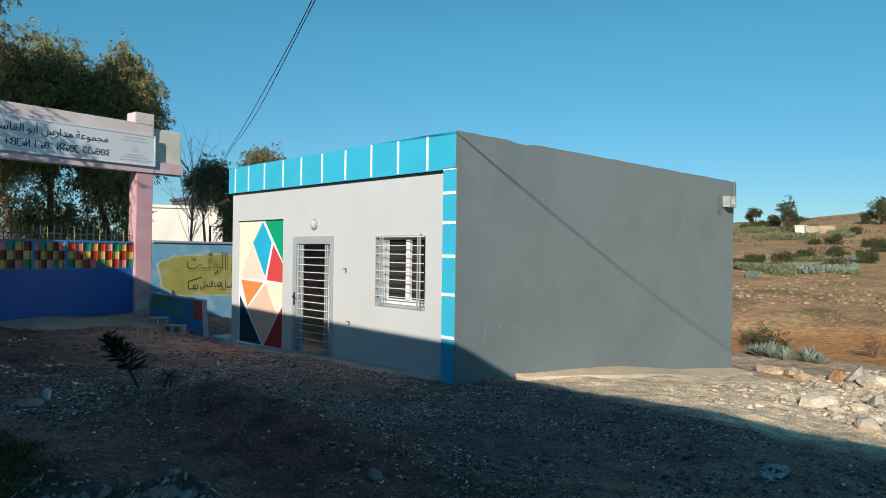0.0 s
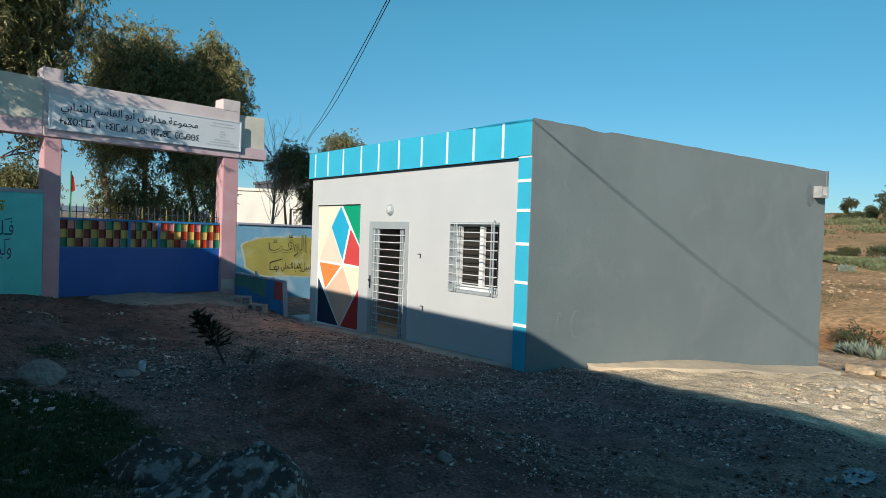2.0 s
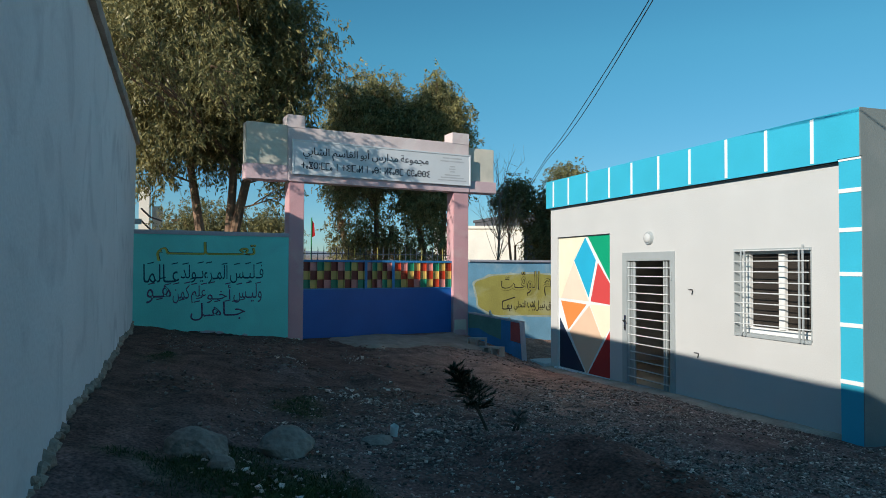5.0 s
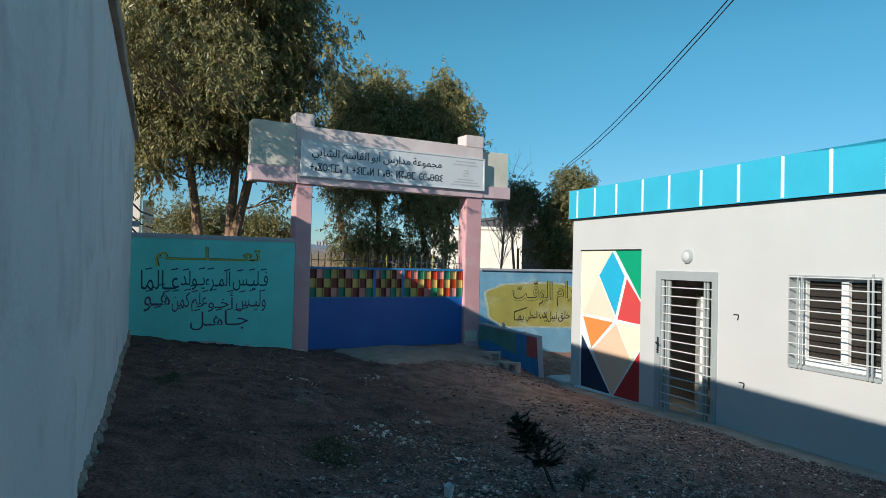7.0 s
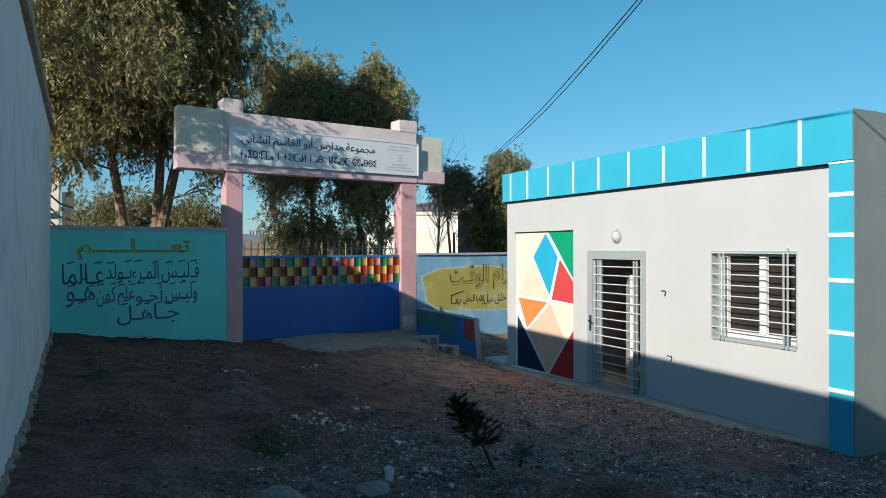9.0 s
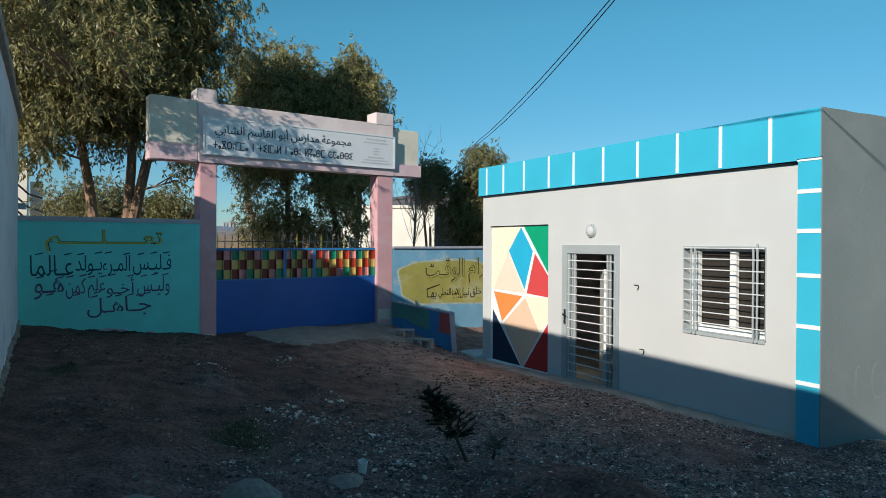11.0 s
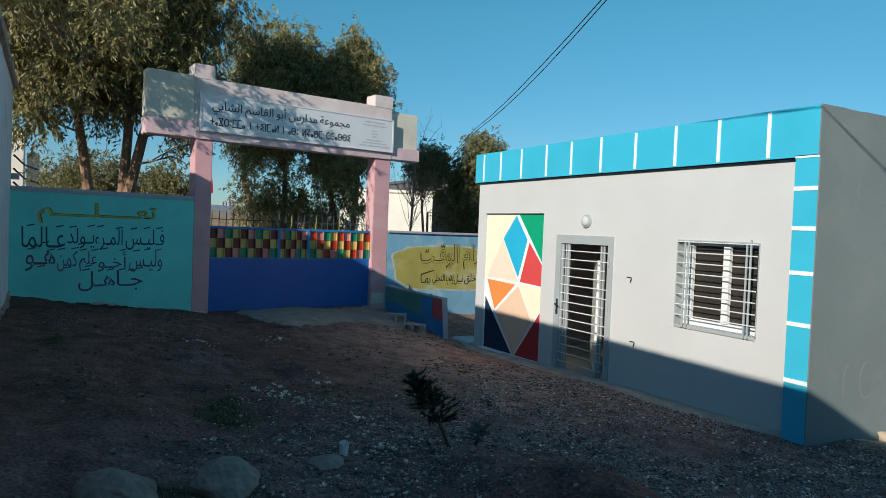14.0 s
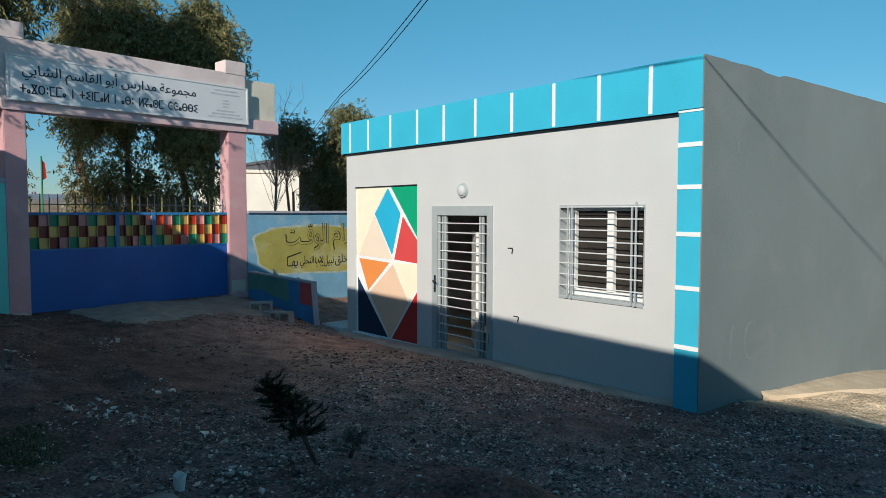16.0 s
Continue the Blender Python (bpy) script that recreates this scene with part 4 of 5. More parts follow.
def cinder_block(m):
    e = thing("cinder_block", "grey hollow cinder block lying on the ground", "block", m, "cinder blocks")
    bm = bmesh.new()
    for d in ((-0.2, 0.2, -0.1, -0.07, 0, 0.19), (-0.2, 0.2, 0.07, 0.1, 0, 0.19), (-0.2, -0.17, -0.07, 0.07, 0, 0.19), (0.17, 0.2, -0.07, 0.07, 0, 0.19), (-0.018, 0.018, -0.07, 0.07, 0, 0.19)):
        box(bm, *d)
    part("body", bm, M_BLOCK, e)


cinder_block(pose(-1.6, -0.85, ground_z(-1.6, -0.85) + 0.09, 90, 0, 60))
cinder_block(pose(-0.95, -0.72, ground_z(-0.95, -0.72) + 0.09, 90, 0, 40))
slab = thing("pale_slab", "pale stone slab lying by the house corner", "slab")
part("stone", worn_box((-0.75, -0.02, -0.1, 0.45, -0.12, -0.03)), mat("pale_slab_stone", (0.62, 0.59, 0.56), 0.9, 0.12, 3, 40, 0.3), slab)
# concrete apron before the gate
def apron_bm():
    bm = bmesh.new()
    n, k = 26, 12
    grid = []
    for i in range(n + 1):
        u = -3.95 + 3.2 * i / n
        reach = 2.05 + 0.25 * math.sin(i * 0.35) + 0.12 * noise.noise(Vector((i * 0.6, 0, 4))) - 0.5 * (i / n) ** 2
        grid.append([(reach * j / k, u) for j in range(k + 1)])
    rows = []
    for row in grid:
        r = []
        for j, (a, u) in enumerate(row):
            w = GM @ Vector((a, u, 0))
            edge = min(1.0, (k - j) / 1.5) * min(1.0, 3 * min(row[0][1] + 3.95, -0.75 - row[0][1]) / 0.3)
            r.append(bm.verts.new((a, u, ground_z(w.x, w.y) - 0.02 + 0.05 * edge)))
        rows.append(r)
    for r, t in zip(rows, rows[1:]):
        for j in range(k):
            bm.faces.new((r[j], r[j + 1], t[j + 1], t[j]))
    return bm


ap = part("gate_apron", apron_bm(), mat("trodden_cement", (0.37, 0.275, 0.22), 0.95, 0.2, 3, 40, 0.5), None)
ap.matrix_world = GM
tagged(ap, "worn concrete apron before the gate", "apron", kind="structure")

bm = bmesh.new()
rows = []
for i in range(61):
    x = 0.1 + 6.5 * i / 60
    wd = (0.30 + 0.08 * noise.noise(Vector((x * 1.3, 0, 8)))) * min(1, (61 - i) / 14)
    rows.append([bm.verts.new((x, -wd * j / 4 + 0.0, ground_z(x, -wd * j / 4 - 0.02) + (0.05, 0.045, 0.035, 0.02, -0.02)[j] + 0.01 * noise.noise(Vector((x * 5, j, 0))))) for j in range(5)])
for r, t in zip(rows, rows[1:]):
    for j in range(4):
        bm.faces.new((r[j], r[j + 1], t[j + 1], t[j]))
strip = part("house_footing", bm, M_CEM, None)
tagged(strip, "rough cement strip along the foot of the house", "footing", kind="structure")

bm = bmesh.new()
rows = []
for i in range(71):
    y = 1.2 + 7.5 * i / 70
    wd = (0.03 + 0.85 * min(1, (y - 1.2) / 2.5)) * (1 + 0.16 * noise.noise(Vector((y * 1.1, 3, 8)))) - 0.35 * max(0, y - 6.5) / 2.2
    level = sum(ground_z(7.0, y + 0.25 * q) for q in (-2, -1, 0, 1, 2)) / 5 + 0.055
    rows.append([bm.verts.new((6.702 + wd * j / 5, y, level + (0.02, 0.015, 0.0, -0.01, -0.02, -0.12)[j] + 0.006 * noise.noise(Vector((y * 4, j, 2))))) for j in range(6)])
for r, t in zip(rows, rows[1:]):
    for j in range(5):
        bm.faces.new((r[j], r[j + 1], t[j + 1], t[j]))
strip = part("side_footing", bm, M_PALEC, None)
tagged(strip, "pale cement strip along the grey side wall", "footing", kind="structure")
# trowel marks and stains on the grey wall
M_TROW, M_TROW2 = mat("smoothed_grey_render", (0.21, 0.247, 0.248), 0.85, 0.12, 5, 50, 0.2), mat("damp_grey_render", (0.15, 0.178, 0.178), 0.9, 0.3, 7, 50, 0.2)
side = next(o for o in house.children if o.name.startswith("side_wall"))
for cy, cz, ry, rz, arc, mt in ((0.58, 0.62, 0.05, 0.20, 3.6, M_TROW), (0.95, 0.64, 0.13, 0.20, 5.2, M_TROW), (3.46, 1.45, 0.05, 0.22, 3.3, M_TROW), (0.64, 2.66, 0.05, 0.07, 5.0, M_TROW), (5.9, 1.9, 0.08, 0.25, 2.6, M_TROW)):
    bm = bmesh.new()
    last = None
    for k in range(15):
        a, w = 0.6 + arc * k / 14, 0.018 * math.sin(math.pi * (k + 0.3) / 14.6)
        now = [bm.verts.new((L + 0.003, cy + (ry + q * w) * math.cos(a), cz + (rz + q * w) * math.sin(a))) for q in (-1, 1)]
        if last:
            bm.faces.new((last[0], last[1], now[1], now[0]))
        last = now
    part("trowel_mark", bm, mt, side)
bm = bmesh.new()
prism(bm, [(7.98 + (0.2 + 0.07 * noise.noise(Vector((k, 3, 1)))) * math.cos(k * 0.42), 2.93 + (0.24 + 0.1 * noise.noise(Vector((k, 9, 1)))) * math.sin(k * 0.42)) for k in range(15)], lambda a, b, h: (h, a, b), L, L + 0.002)
part("damp_stain", bm, M_TROW2, side)

# ---- long white building beside the path ----
WB_A, WB_K = -7.49, 0.043
wb_rot = math.degrees(math.atan(WB_K))
LM = pose(-2.35, WB_A - 2.35 * WB_K, 0, 0, 0, wb_rot)
lb = thing("long_building", "long whitewashed building with a rough projecting roof edge", "building", LM)
bm = bmesh.new()
box(bm, 0, 26, -6, 0, -0.5, 4.065)
bmesh.ops.subdivide_edges(bm, edges=[e for e in bm.edges if e.calc_length() > 3], cuts=12, use_grid_fill=True)
for v in bm.verts:
    if v.co.z > 3.9:
        v.co.z += 0.085 - 0.037 * v.co.x - 0.055 * min(4.2, max(0.0, v.co.x - 13.4))
part("wall", bm, M_LWALL, lb, "stained whitewashed wall")
bm = bmesh.new()
box(bm, -0.06, 26, -6.06, 0.055, 4.06, 4.185)
bmesh.ops.subdivide_edges(bm, edges=[e for e in bm.edges if e.calc_length() > 8], cuts=90, use_grid_fill=True)
for v in bm.verts:
    low = v.co.z < 4.1
    v.co.z += 0.085 - 0.037 * v.co.x - 0.055 * min(4.2, max(0.0, v.co.x - 13.4))
    if v.co.y > 0.04:
        v.co.y += 0.012 * noise.noise(v.co * 3)
        if low:
            v.co.z += 0.03 * noise.noise(v.co * 4)
part("roof_edge", bm, M_CONC, lb, "rough weathered concrete roof edge")
bm = bmesh.new()
n = 420
for i in range(n):
    x = 26 * (i + random.random()) / n
    xx, yy = (LM @ Vector((x, 0.03, 0))).xy
    r = 0.02 + 0.035 * random.random() ** 2
    bmesh.ops.create_icosphere(bm, subdivisions=1, radius=r, matrix=pose(x, 0.0, ground_z(xx, yy) + 0.02 + 0.04 * random.random(), random.random() * 90, 0, random.random() * 360) @ Matrix.Diagonal((1.4, 0.8, 1.2, 1)))
ft = part("rough_footing", bm, M_CONC, lb, "crumbling mortar footing")
tagged(ft, kind="stuff")
# blue painted sign on the wall, seen only by its edge
ws = thing("painted_emblem", "blue painted lettering shapes on the white wall", "wall painting", LM)
for cx, cz, rx, rz in ((12.2, 2.02, 0.55, 0.24), (12.25, 2.37, 0.5, 0.06)):
    for sc, mt, dp in ((1.0, M_INK, 0.003), (0.93, M_TRIM, 0.005), (0.88, M_LETB, 0.007)):
        bm = bmesh.new()
        prism(bm, [(cx + rx * sc * math.cos(2 * math.pi * k / 32), cz + rz * sc * math.sin(2 * math.pi * k / 32)) for k in range(32)], lambda a, b, h: (a, h, b), 0.0, dp)
        part("paint_field", bm, mt, ws)
lampb = thing("wall_fixture", "small grey fixture on the white wall", "fixture", LM)
one_box("bracket", (0.05, 0.14, 0.0, 0.12, 2.62, 2.72), M_METAL, lampb)


# ---- trees ----
def leaves(name, lobes, count, length, width, material, parent, droop=0.75, seed=1, shell=0.55, spread=0.17):
    rng = np.random.default_rng(seed)
    lob = np.array(lobes)
    vol = (lob[:, 3] * lob[:, 4] * lob[:, 5]) ** (2 / 3)
    unit = lambda a: a / np.linalg.norm(a, axis=1)[:, None]
    # clumps of twigs on the lobes, hanging twigs in each clump, leaves along each twig
    per, ntw = 12, max(6, count // 12)
    ncl = max(5, ntw // 9)
    count = ntw * per
    at = rng.choice(len(lobes), ncl, p=vol / vol.sum())
    d = unit(rng.normal(size=(ncl, 3)))
    rad = shell + (1 - shell) * rng.random(ncl) ** 0.6
    clump = lob[at, :3] + d * rad[:, None] * lob[at, 3:]
    of = rng.integers(0, ncl, ntw)
    start = clump[of] + np.clip(rng.normal(size=(ntw, 3)), -1.9, 1.9) * spread * (0.6 + 0.8 * rng.random(ncl))[of][:, None]
    way = unit(d[of] * np.array((1, 1, 0.5)) * (1.1 - droop) + 0.45 * rng.normal(size=(ntw, 3)) + np.array((0, 0, -droop)))
    run = np.tile((np.arange(per) + 0.5) / per, ntw)[:, None]
    reach = np.repeat(length * rng.uniform(1.2, 2.6, ntw), per)[:, None]
    wayl = np.repeat(way, per, axis=0)
    c = np.repeat(start, per, axis=0) + wayl * run * reach - np.array((0, 0, 0.35 * droop)) * run ** 2 * reach + rng.normal(size=(count, 3)) * length * 0.14
    ax = unit(wayl * 0.6 + 0.55 * rng.normal(size=(count, 3)) + np.array((0, 0, -droop)) * 0.8)
    sd_ = unit(np.cross(ax, rng.normal(size=(count, 3))))
    ln = length * (0.6 + 0.6 * rng.random(count))[:, None]
    wd = width * (0.7 + 0.6 * rng.random(count))[:, None]
    v = np.empty((count, 4, 3))
    v[:, 0] = c
    v[:, 1] = c + ax * ln * 0.45 + sd_ * wd / 2
    v[:, 2] = c + ax * ln
    v[:, 3] = c + ax * ln * 0.45 - sd_ * wd / 2
    f = np.arange(count * 4).reshape(-1, 4)
    return raw(name, v.reshape(-1, 3).tolist(), f.tolist(), material, parent)


def limb(bm, a, b, r0, r1, sag=0.3, n=7, seg=8):
    a, b = Vector(a), Vector(b)
    off = Vector((random.uniform(-1, 1), random.uniform(-1, 1), 0)) * sag
    pts, rad = [], []
    for i in range(n):
        s = i / (n - 1)
        pts.append(a.lerp(b, s) + off * math.sin(math.pi * s) + Vector([0.04 * noise.noise(a + Vector((s * 5, k * 3, 0))) for k in range(3)]))
        rad.append(r0 + (r1 - r0) * s)
    tube(bm, pts, rad, seg)
    return pts


def tree(label, x, y, stems, lobes, count, length, width, material, seed, trunk_r=0.16, droop=0.75, z=None, spread=0.17, shade_sprays=()):
    random.seed(seed)
    z = ground_z(x, y) if z is None else z
    e = thing("tree", label, "tree", pose(x, y, z))
    bm = bmesh.new()
    fork = []
    for sx, sy, sz in stems:
        pts = limb(bm, (sx * 0.12, sy * 0.12, -0.2), (sx, sy, sz), trunk_r, trunk_r * 0.62, 0.15, 9, 10)
        fork += pts[3:]
    for lx, ly, lz, rx, ry, rz in list(lobes) + list(shade_sprays):
        c = Vector((lx, ly, lz))
        st = min(fork, key=lambda p: (p - c).length + 0.6 * max(0, p.z - lz))
        pts = limb(bm, st, c, trunk_r * 0.18, trunk_r * 0.06, 0.25)
        for _ in range(6):
            d = Vector((random.gauss(0, 1), random.gauss(0, 1), random.gauss(0.2, 1))).normalized()
            limb(bm, random.choice(pts[2:]), c + Vector((d.x * rx, d.y * ry, d.z * rz)) * 0.85, trunk_r * 0.13, 0.008, 0.12, 5, 5)
    part("trunk", bm, M_BARK, e)
    leaves("crown", lobes, count, length, width, material, e, droop, seed, 0.5, spread)
    if shade_sprays:
        leaves("shade_spray", shade_sprays, 9000, length * 0.8, width * 0.8, material, e, droop, seed + 1, 0.1, 0.3)
    return e


def crown_lobes(cx, cy, cz, rx, ry, rz, n, seed, lob=0.42):
    rng = np.random.default_rng(seed)
    out = []
    for _ in range(n):
        d = rng.normal(size=3)
        d = d / np.linalg.norm(d) * (0.35 + 0.4 * rng.random())
        s = lob * (0.75 + 0.5 * rng.random())
        out.append((cx + d[0] * rx, cy + d[1] * ry, cz + d[2] * rz, rx * s, ry * s, rz * s * 0.95))
    return out


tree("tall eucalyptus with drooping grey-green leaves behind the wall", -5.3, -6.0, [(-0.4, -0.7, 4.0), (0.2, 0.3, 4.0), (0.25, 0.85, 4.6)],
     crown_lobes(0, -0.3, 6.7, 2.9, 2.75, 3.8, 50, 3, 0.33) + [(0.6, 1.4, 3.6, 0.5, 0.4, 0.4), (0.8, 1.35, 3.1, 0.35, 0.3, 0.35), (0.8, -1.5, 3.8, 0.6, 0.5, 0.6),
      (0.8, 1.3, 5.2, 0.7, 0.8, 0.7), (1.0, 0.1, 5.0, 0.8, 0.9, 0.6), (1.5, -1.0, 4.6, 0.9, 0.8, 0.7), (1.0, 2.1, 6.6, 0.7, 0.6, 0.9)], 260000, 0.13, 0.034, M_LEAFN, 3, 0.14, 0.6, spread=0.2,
     # outlying leaf clusters added only to throw dappled shade on the sign beam
     shade_sprays=((4.4, -2.7, 5.5, 0.7, 0.9, 0.7), (4.5, -1.4, 5.3, 0.7, 0.8, 0.55), (4.6, -0.3, 4.95, 0.6, 0.6, 0.35)))
tree("tall eucalyptus with a domed crown behind the gate", -10.5, -1.35, [(-0.3, -0.7, 3.4), (0.3, 0.4, 3.6), (0.1, 1.0, 3.2)],
     crown_lobes(0, 0.0, 6.3, 1.8, 1.45, 3.0, 34, 5, 0.36) + [(0.3, 1.0, 6.6, 0.7, 0.6, 0.9), (0.3, 1.0, 5.4, 0.7, 0.6, 0.9), (0.3, 0.5, 3.0, 0.8, 0.7, 0.9), (0.2, 0.9, 2.3, 0.7, 0.5, 0.7), (0.2, -0.6, 3.2, 0.7, 0.6, 1.0), (0.2, -0.4, 2.2, 0.6, 0.5, 0.7)], 125000, 0.13, 0.036, M_LEAF, 5, 0.13, 0.6, spread=0.18)
tree("tall eucalyptus with a domed crown behind the gate", -9.7, 0.9, [(-0.3, -0.5, 3.4), (0.2, 0.3, 3.6)],
     crown_lobes(0, 0.0, 5.6, 1.8, 1.35, 2.9, 34, 8, 0.36) + [(0.3, -1.0, 5.8, 0.7, 0.6, 0.9), (0.4, -0.5, 2.7, 0.8, 0.6, 0.9), (0.3, 0.2, 2.3, 0.8, 0.6, 0.8), (0.3, -0.9, 2.0, 0.6, 0.5, 0.6)], 120000, 0.13, 0.036, M_LEAF, 8, 0.13, 0.6, spread=0.18)
tree("thin olive-green tree behind the mural wall", -11.9, 4.9, [(-0.3, 0.2, 3.2), (0.2, -0.3, 3.4)], crown_lobes(0, 0, 4.9, 1.0, 0.8, 1.0, 12, 11, 0.42) + [(0.2, 0.9, 4.2, 0.6, 0.6, 0.8), (0.2, 1.0, 3.2, 0.5, 0.5, 0.8)], 24000, 0.11, 0.034, M_LEAF2, 11, 0.07, 0.5, spread=0.16)
tree("bushy olive-green tree behind the mural wall", -11.0, 6.7, [(-0.3, 0.2, 2.2), (0.2, -0.3, 2.4)], crown_lobes(0, 0, 4.0, 1.3, 1.45, 2.2, 34, 12, 0.38), 95000, 0.11, 0.034, M_LEAF2, 12, 0.1, 0.5, spread=0.16)
tree("low broad tree in the school yard", -17, -6.3, [(-0.3, 0.2, 1.6)], crown_lobes(0, 0, 4.3, 1.7, 1.9, 1.6, 22, 14, 0.38), 46000, 0.11, 0.036, M_LEAF2, 14, 0.12, 0.5)
tree("low broad tree in the school yard", -16.5, -4.0, [(0.3, 0.2, 1.6)], crown_lobes(0, 0, 4.0, 1.5, 1.5, 1.6, 20, 15, 0.38), 40000, 0.11, 0.036, M_LEAF2, 15, 0.12, 0.5)
# bare tree
bt = thing("bare_tree", "small bare grey tree with fine twigs", "tree", pose(-10.7, 3.6, ground_z(-10.7, 3.6)))
random.seed(21)
bm = bmesh.new()
st = limb(bm, (0, 0, -0.2), (0.2, 0.1, 4.6), 0.06, 0.025, 0.1)
for i in range(34):
    a = random.choice(st[3:])
    b = a + Vector((random.gauss(0, 0.5), random.gauss(0, 0.5), random.uniform(0.8, 2.4)))
    pp = limb(bm, a, b, 0.012, 0.004, 0.12, 6, 4)
    for _ in range(4):
        c = random.choice(pp[2:])
        limb(bm, c, c + Vector((random.gauss(0, 0.2), random.gauss(0, 0.2), random.uniform(0.2, 0.6))), 0.005, 0.002, 0.05, 3, 3)
part("trunk", bm, M_TWIG2, bt)


# ---- things behind the walls ----
def far_house(name, label, x0, x1, y0, y1, z0, z1, material, windows=0):
    h = thing(name, label, "house")
    one_box("wall", (x0, x1, y0, y1, z0, z1), material, h)
    one_box("roof", (x0 - 0.1, x1 + 0.1, y0 - 0.1, y1 + 0.1, z1, z1 + 0.15), material, h)
    for i in range(windows):
        y = y0 + (i + 0.5) * (y1 - y0) / windows
        w = one_box("window", (x1, x1 + 0.02, y - 0.4, y + 0.4, z0 + 1.0, z1 - 0.6), M_FARD, h)
    return h


school = far_house("school_block", "cream school block in the yard behind the trees", -29, -22, 5.25, 10.05, -1.5, 3.9, M_FARW)
school.matrix_world = pose(-22, 7.65, 0) @ pose(0, 0, 0, 0, 0, -24) @ pose(22, -7.65, 0)
# dark-coloured block added in place of the deep shade under the trees
far_house("tree_shade_block", "dark block standing in for the shade among the trees", -29, -22.6, 10.3, 13.4, -1.5, 4.7, M_FARD)
st = thing("white_stair_block", "white block with a black railed stair beyond the wall", "building")
for k, (dy, z) in enumerate(((0, 5.1), (0.75, 4.4))):
    one_box("wall", (-20 - k, -19 - k, -8.85 + dy * 0.6, -8.45 + dy * 0.6, -1, z), M_FARW, st)
for k in range(3):
    bm = bmesh.new()
    tube(bm, [(-18.8, -8.75, 4.2 - k * 0.5), (-18.9, -8.4, 3.85 - k * 0.5), (-18.9, -7.95, 3.7 - k * 0.5)], 0.04, 6)
    part("rail", bm, M_DARK, st)
far_house("blue_block", "low pale blue block in the yard", -26, -22, -8.2, -7.0, -1, 2.95, M_FARB)
flag = thing("flagpole", "thin green flagpole with a limp red flag", "flag")
bm = bmesh.new()
tube(bm, [(-22.8, -1.15, -1), (-22.8, -1.15, 4.3)], 0.035, 8)
part("pole", bm, M_FPOLE, flag)
bm = bmesh.new()
prism(bm, [(-1.15, 4.2), (-1.02, 4.0), (-0.97, 3.4), (-1.1, 3.3), (-1.15, 3.5)], lambda a, b, h: (h, a, b), -22.82, -22.8)
part("cloth", bm, M_FLAG, flag, "limp red cloth")

# ---- overhead cables ----
for k in range(2):
    c = thing("overhead_cable", "thin black overhead cable", "cable", group="overhead cables")
    bm = bmesh.new()
    pts = []
    for i in range(41):
        x = -14 + i * 1.1
        sway = 0.02 * math.sin(x * 0.8 + k * 2.2)
        y = 0.07 - 0.3697 * x + sway
        z = 3.98 + 0.0793 * x + sway * 0.6 + 0.00823 * (max(x, -1.0) - 4) ** 2
        off = to_sun * (k - 0.5) * 0.075
        pts.append((x + off.x, y + off.y, z + off.z))
    tube(bm, pts, 0.006, 6)
    part("wire", bm, M_CABLE, c)


# ---- rocks, stones and plants ----
def rock_bm(rx, ry, rz, seed, sub=4, cut=(0.45, 0.8)):
    bm = bmesh.new()
    bmesh.ops.create_icosphere(bm, subdivisions=sub, radius=1.0)
    rr = random.Random(seed)
    for _ in range(14):
        n = Vector((rr.gauss(0, 1), rr.gauss(0, 1), rr.gauss(0, 1))).normalized()
        d = rr.uniform(*cut)
        for v in bm.verts:
            over = v.co.dot(n) - d
            if over > 0:
                v.co -= n * over
    for v in bm.verts:
        p = v.co + Vector((seed * 3.1, seed * 1.7, 0))
        k = 1.15 + 0.15 * noise.noise(p * 0.9) + 0.08 * noise.noise(p * 2.2) + 0.06 * noise.noise(p * 6) + 0.03 * noise.noise(p * 15)
        v.co = Vector((v.co.x * rx, v.co.y * ry, v.co.z * rz)) * k
    return bm


def rock(x, y, rx, ry, rz, seed, material=None, sink=0.35, label="weathered pale boulder half sunk in the ground", cut=(0.45, 0.8)):
    e = thing("boulder", label, "rock", pose(x, y, ground_z(x, y) + rz * (1 - 2 * sink) * 0.6, 0, 0, seed * 47 % 360), "boulders")
    part("stone", rock_bm(rx, ry, rz, seed, 4 if rx > 0.16 else 2, cut), material or M_ROCK, e)


for i, (x, y, rx, ry, rz) in enumerate(((7.35, -6.4, 0.22, 0.17, 0.12), (7.12, -5.84, 0.20, 0.16, 0.13), (6.66, -5.12, 0.17, 0.14, 0.03), (9.9, -3.9, 0.055, 0.05, 0.06), (7.62, -6.28, 0.1, 0.08, 0.07), (5.9, -3.5, 0.08, 0.06, 0.07))):
    rock(x, y, rx * 0.85, ry * 0.85, rz * 1.0, i + 1, cut=(0.68, 0.95))


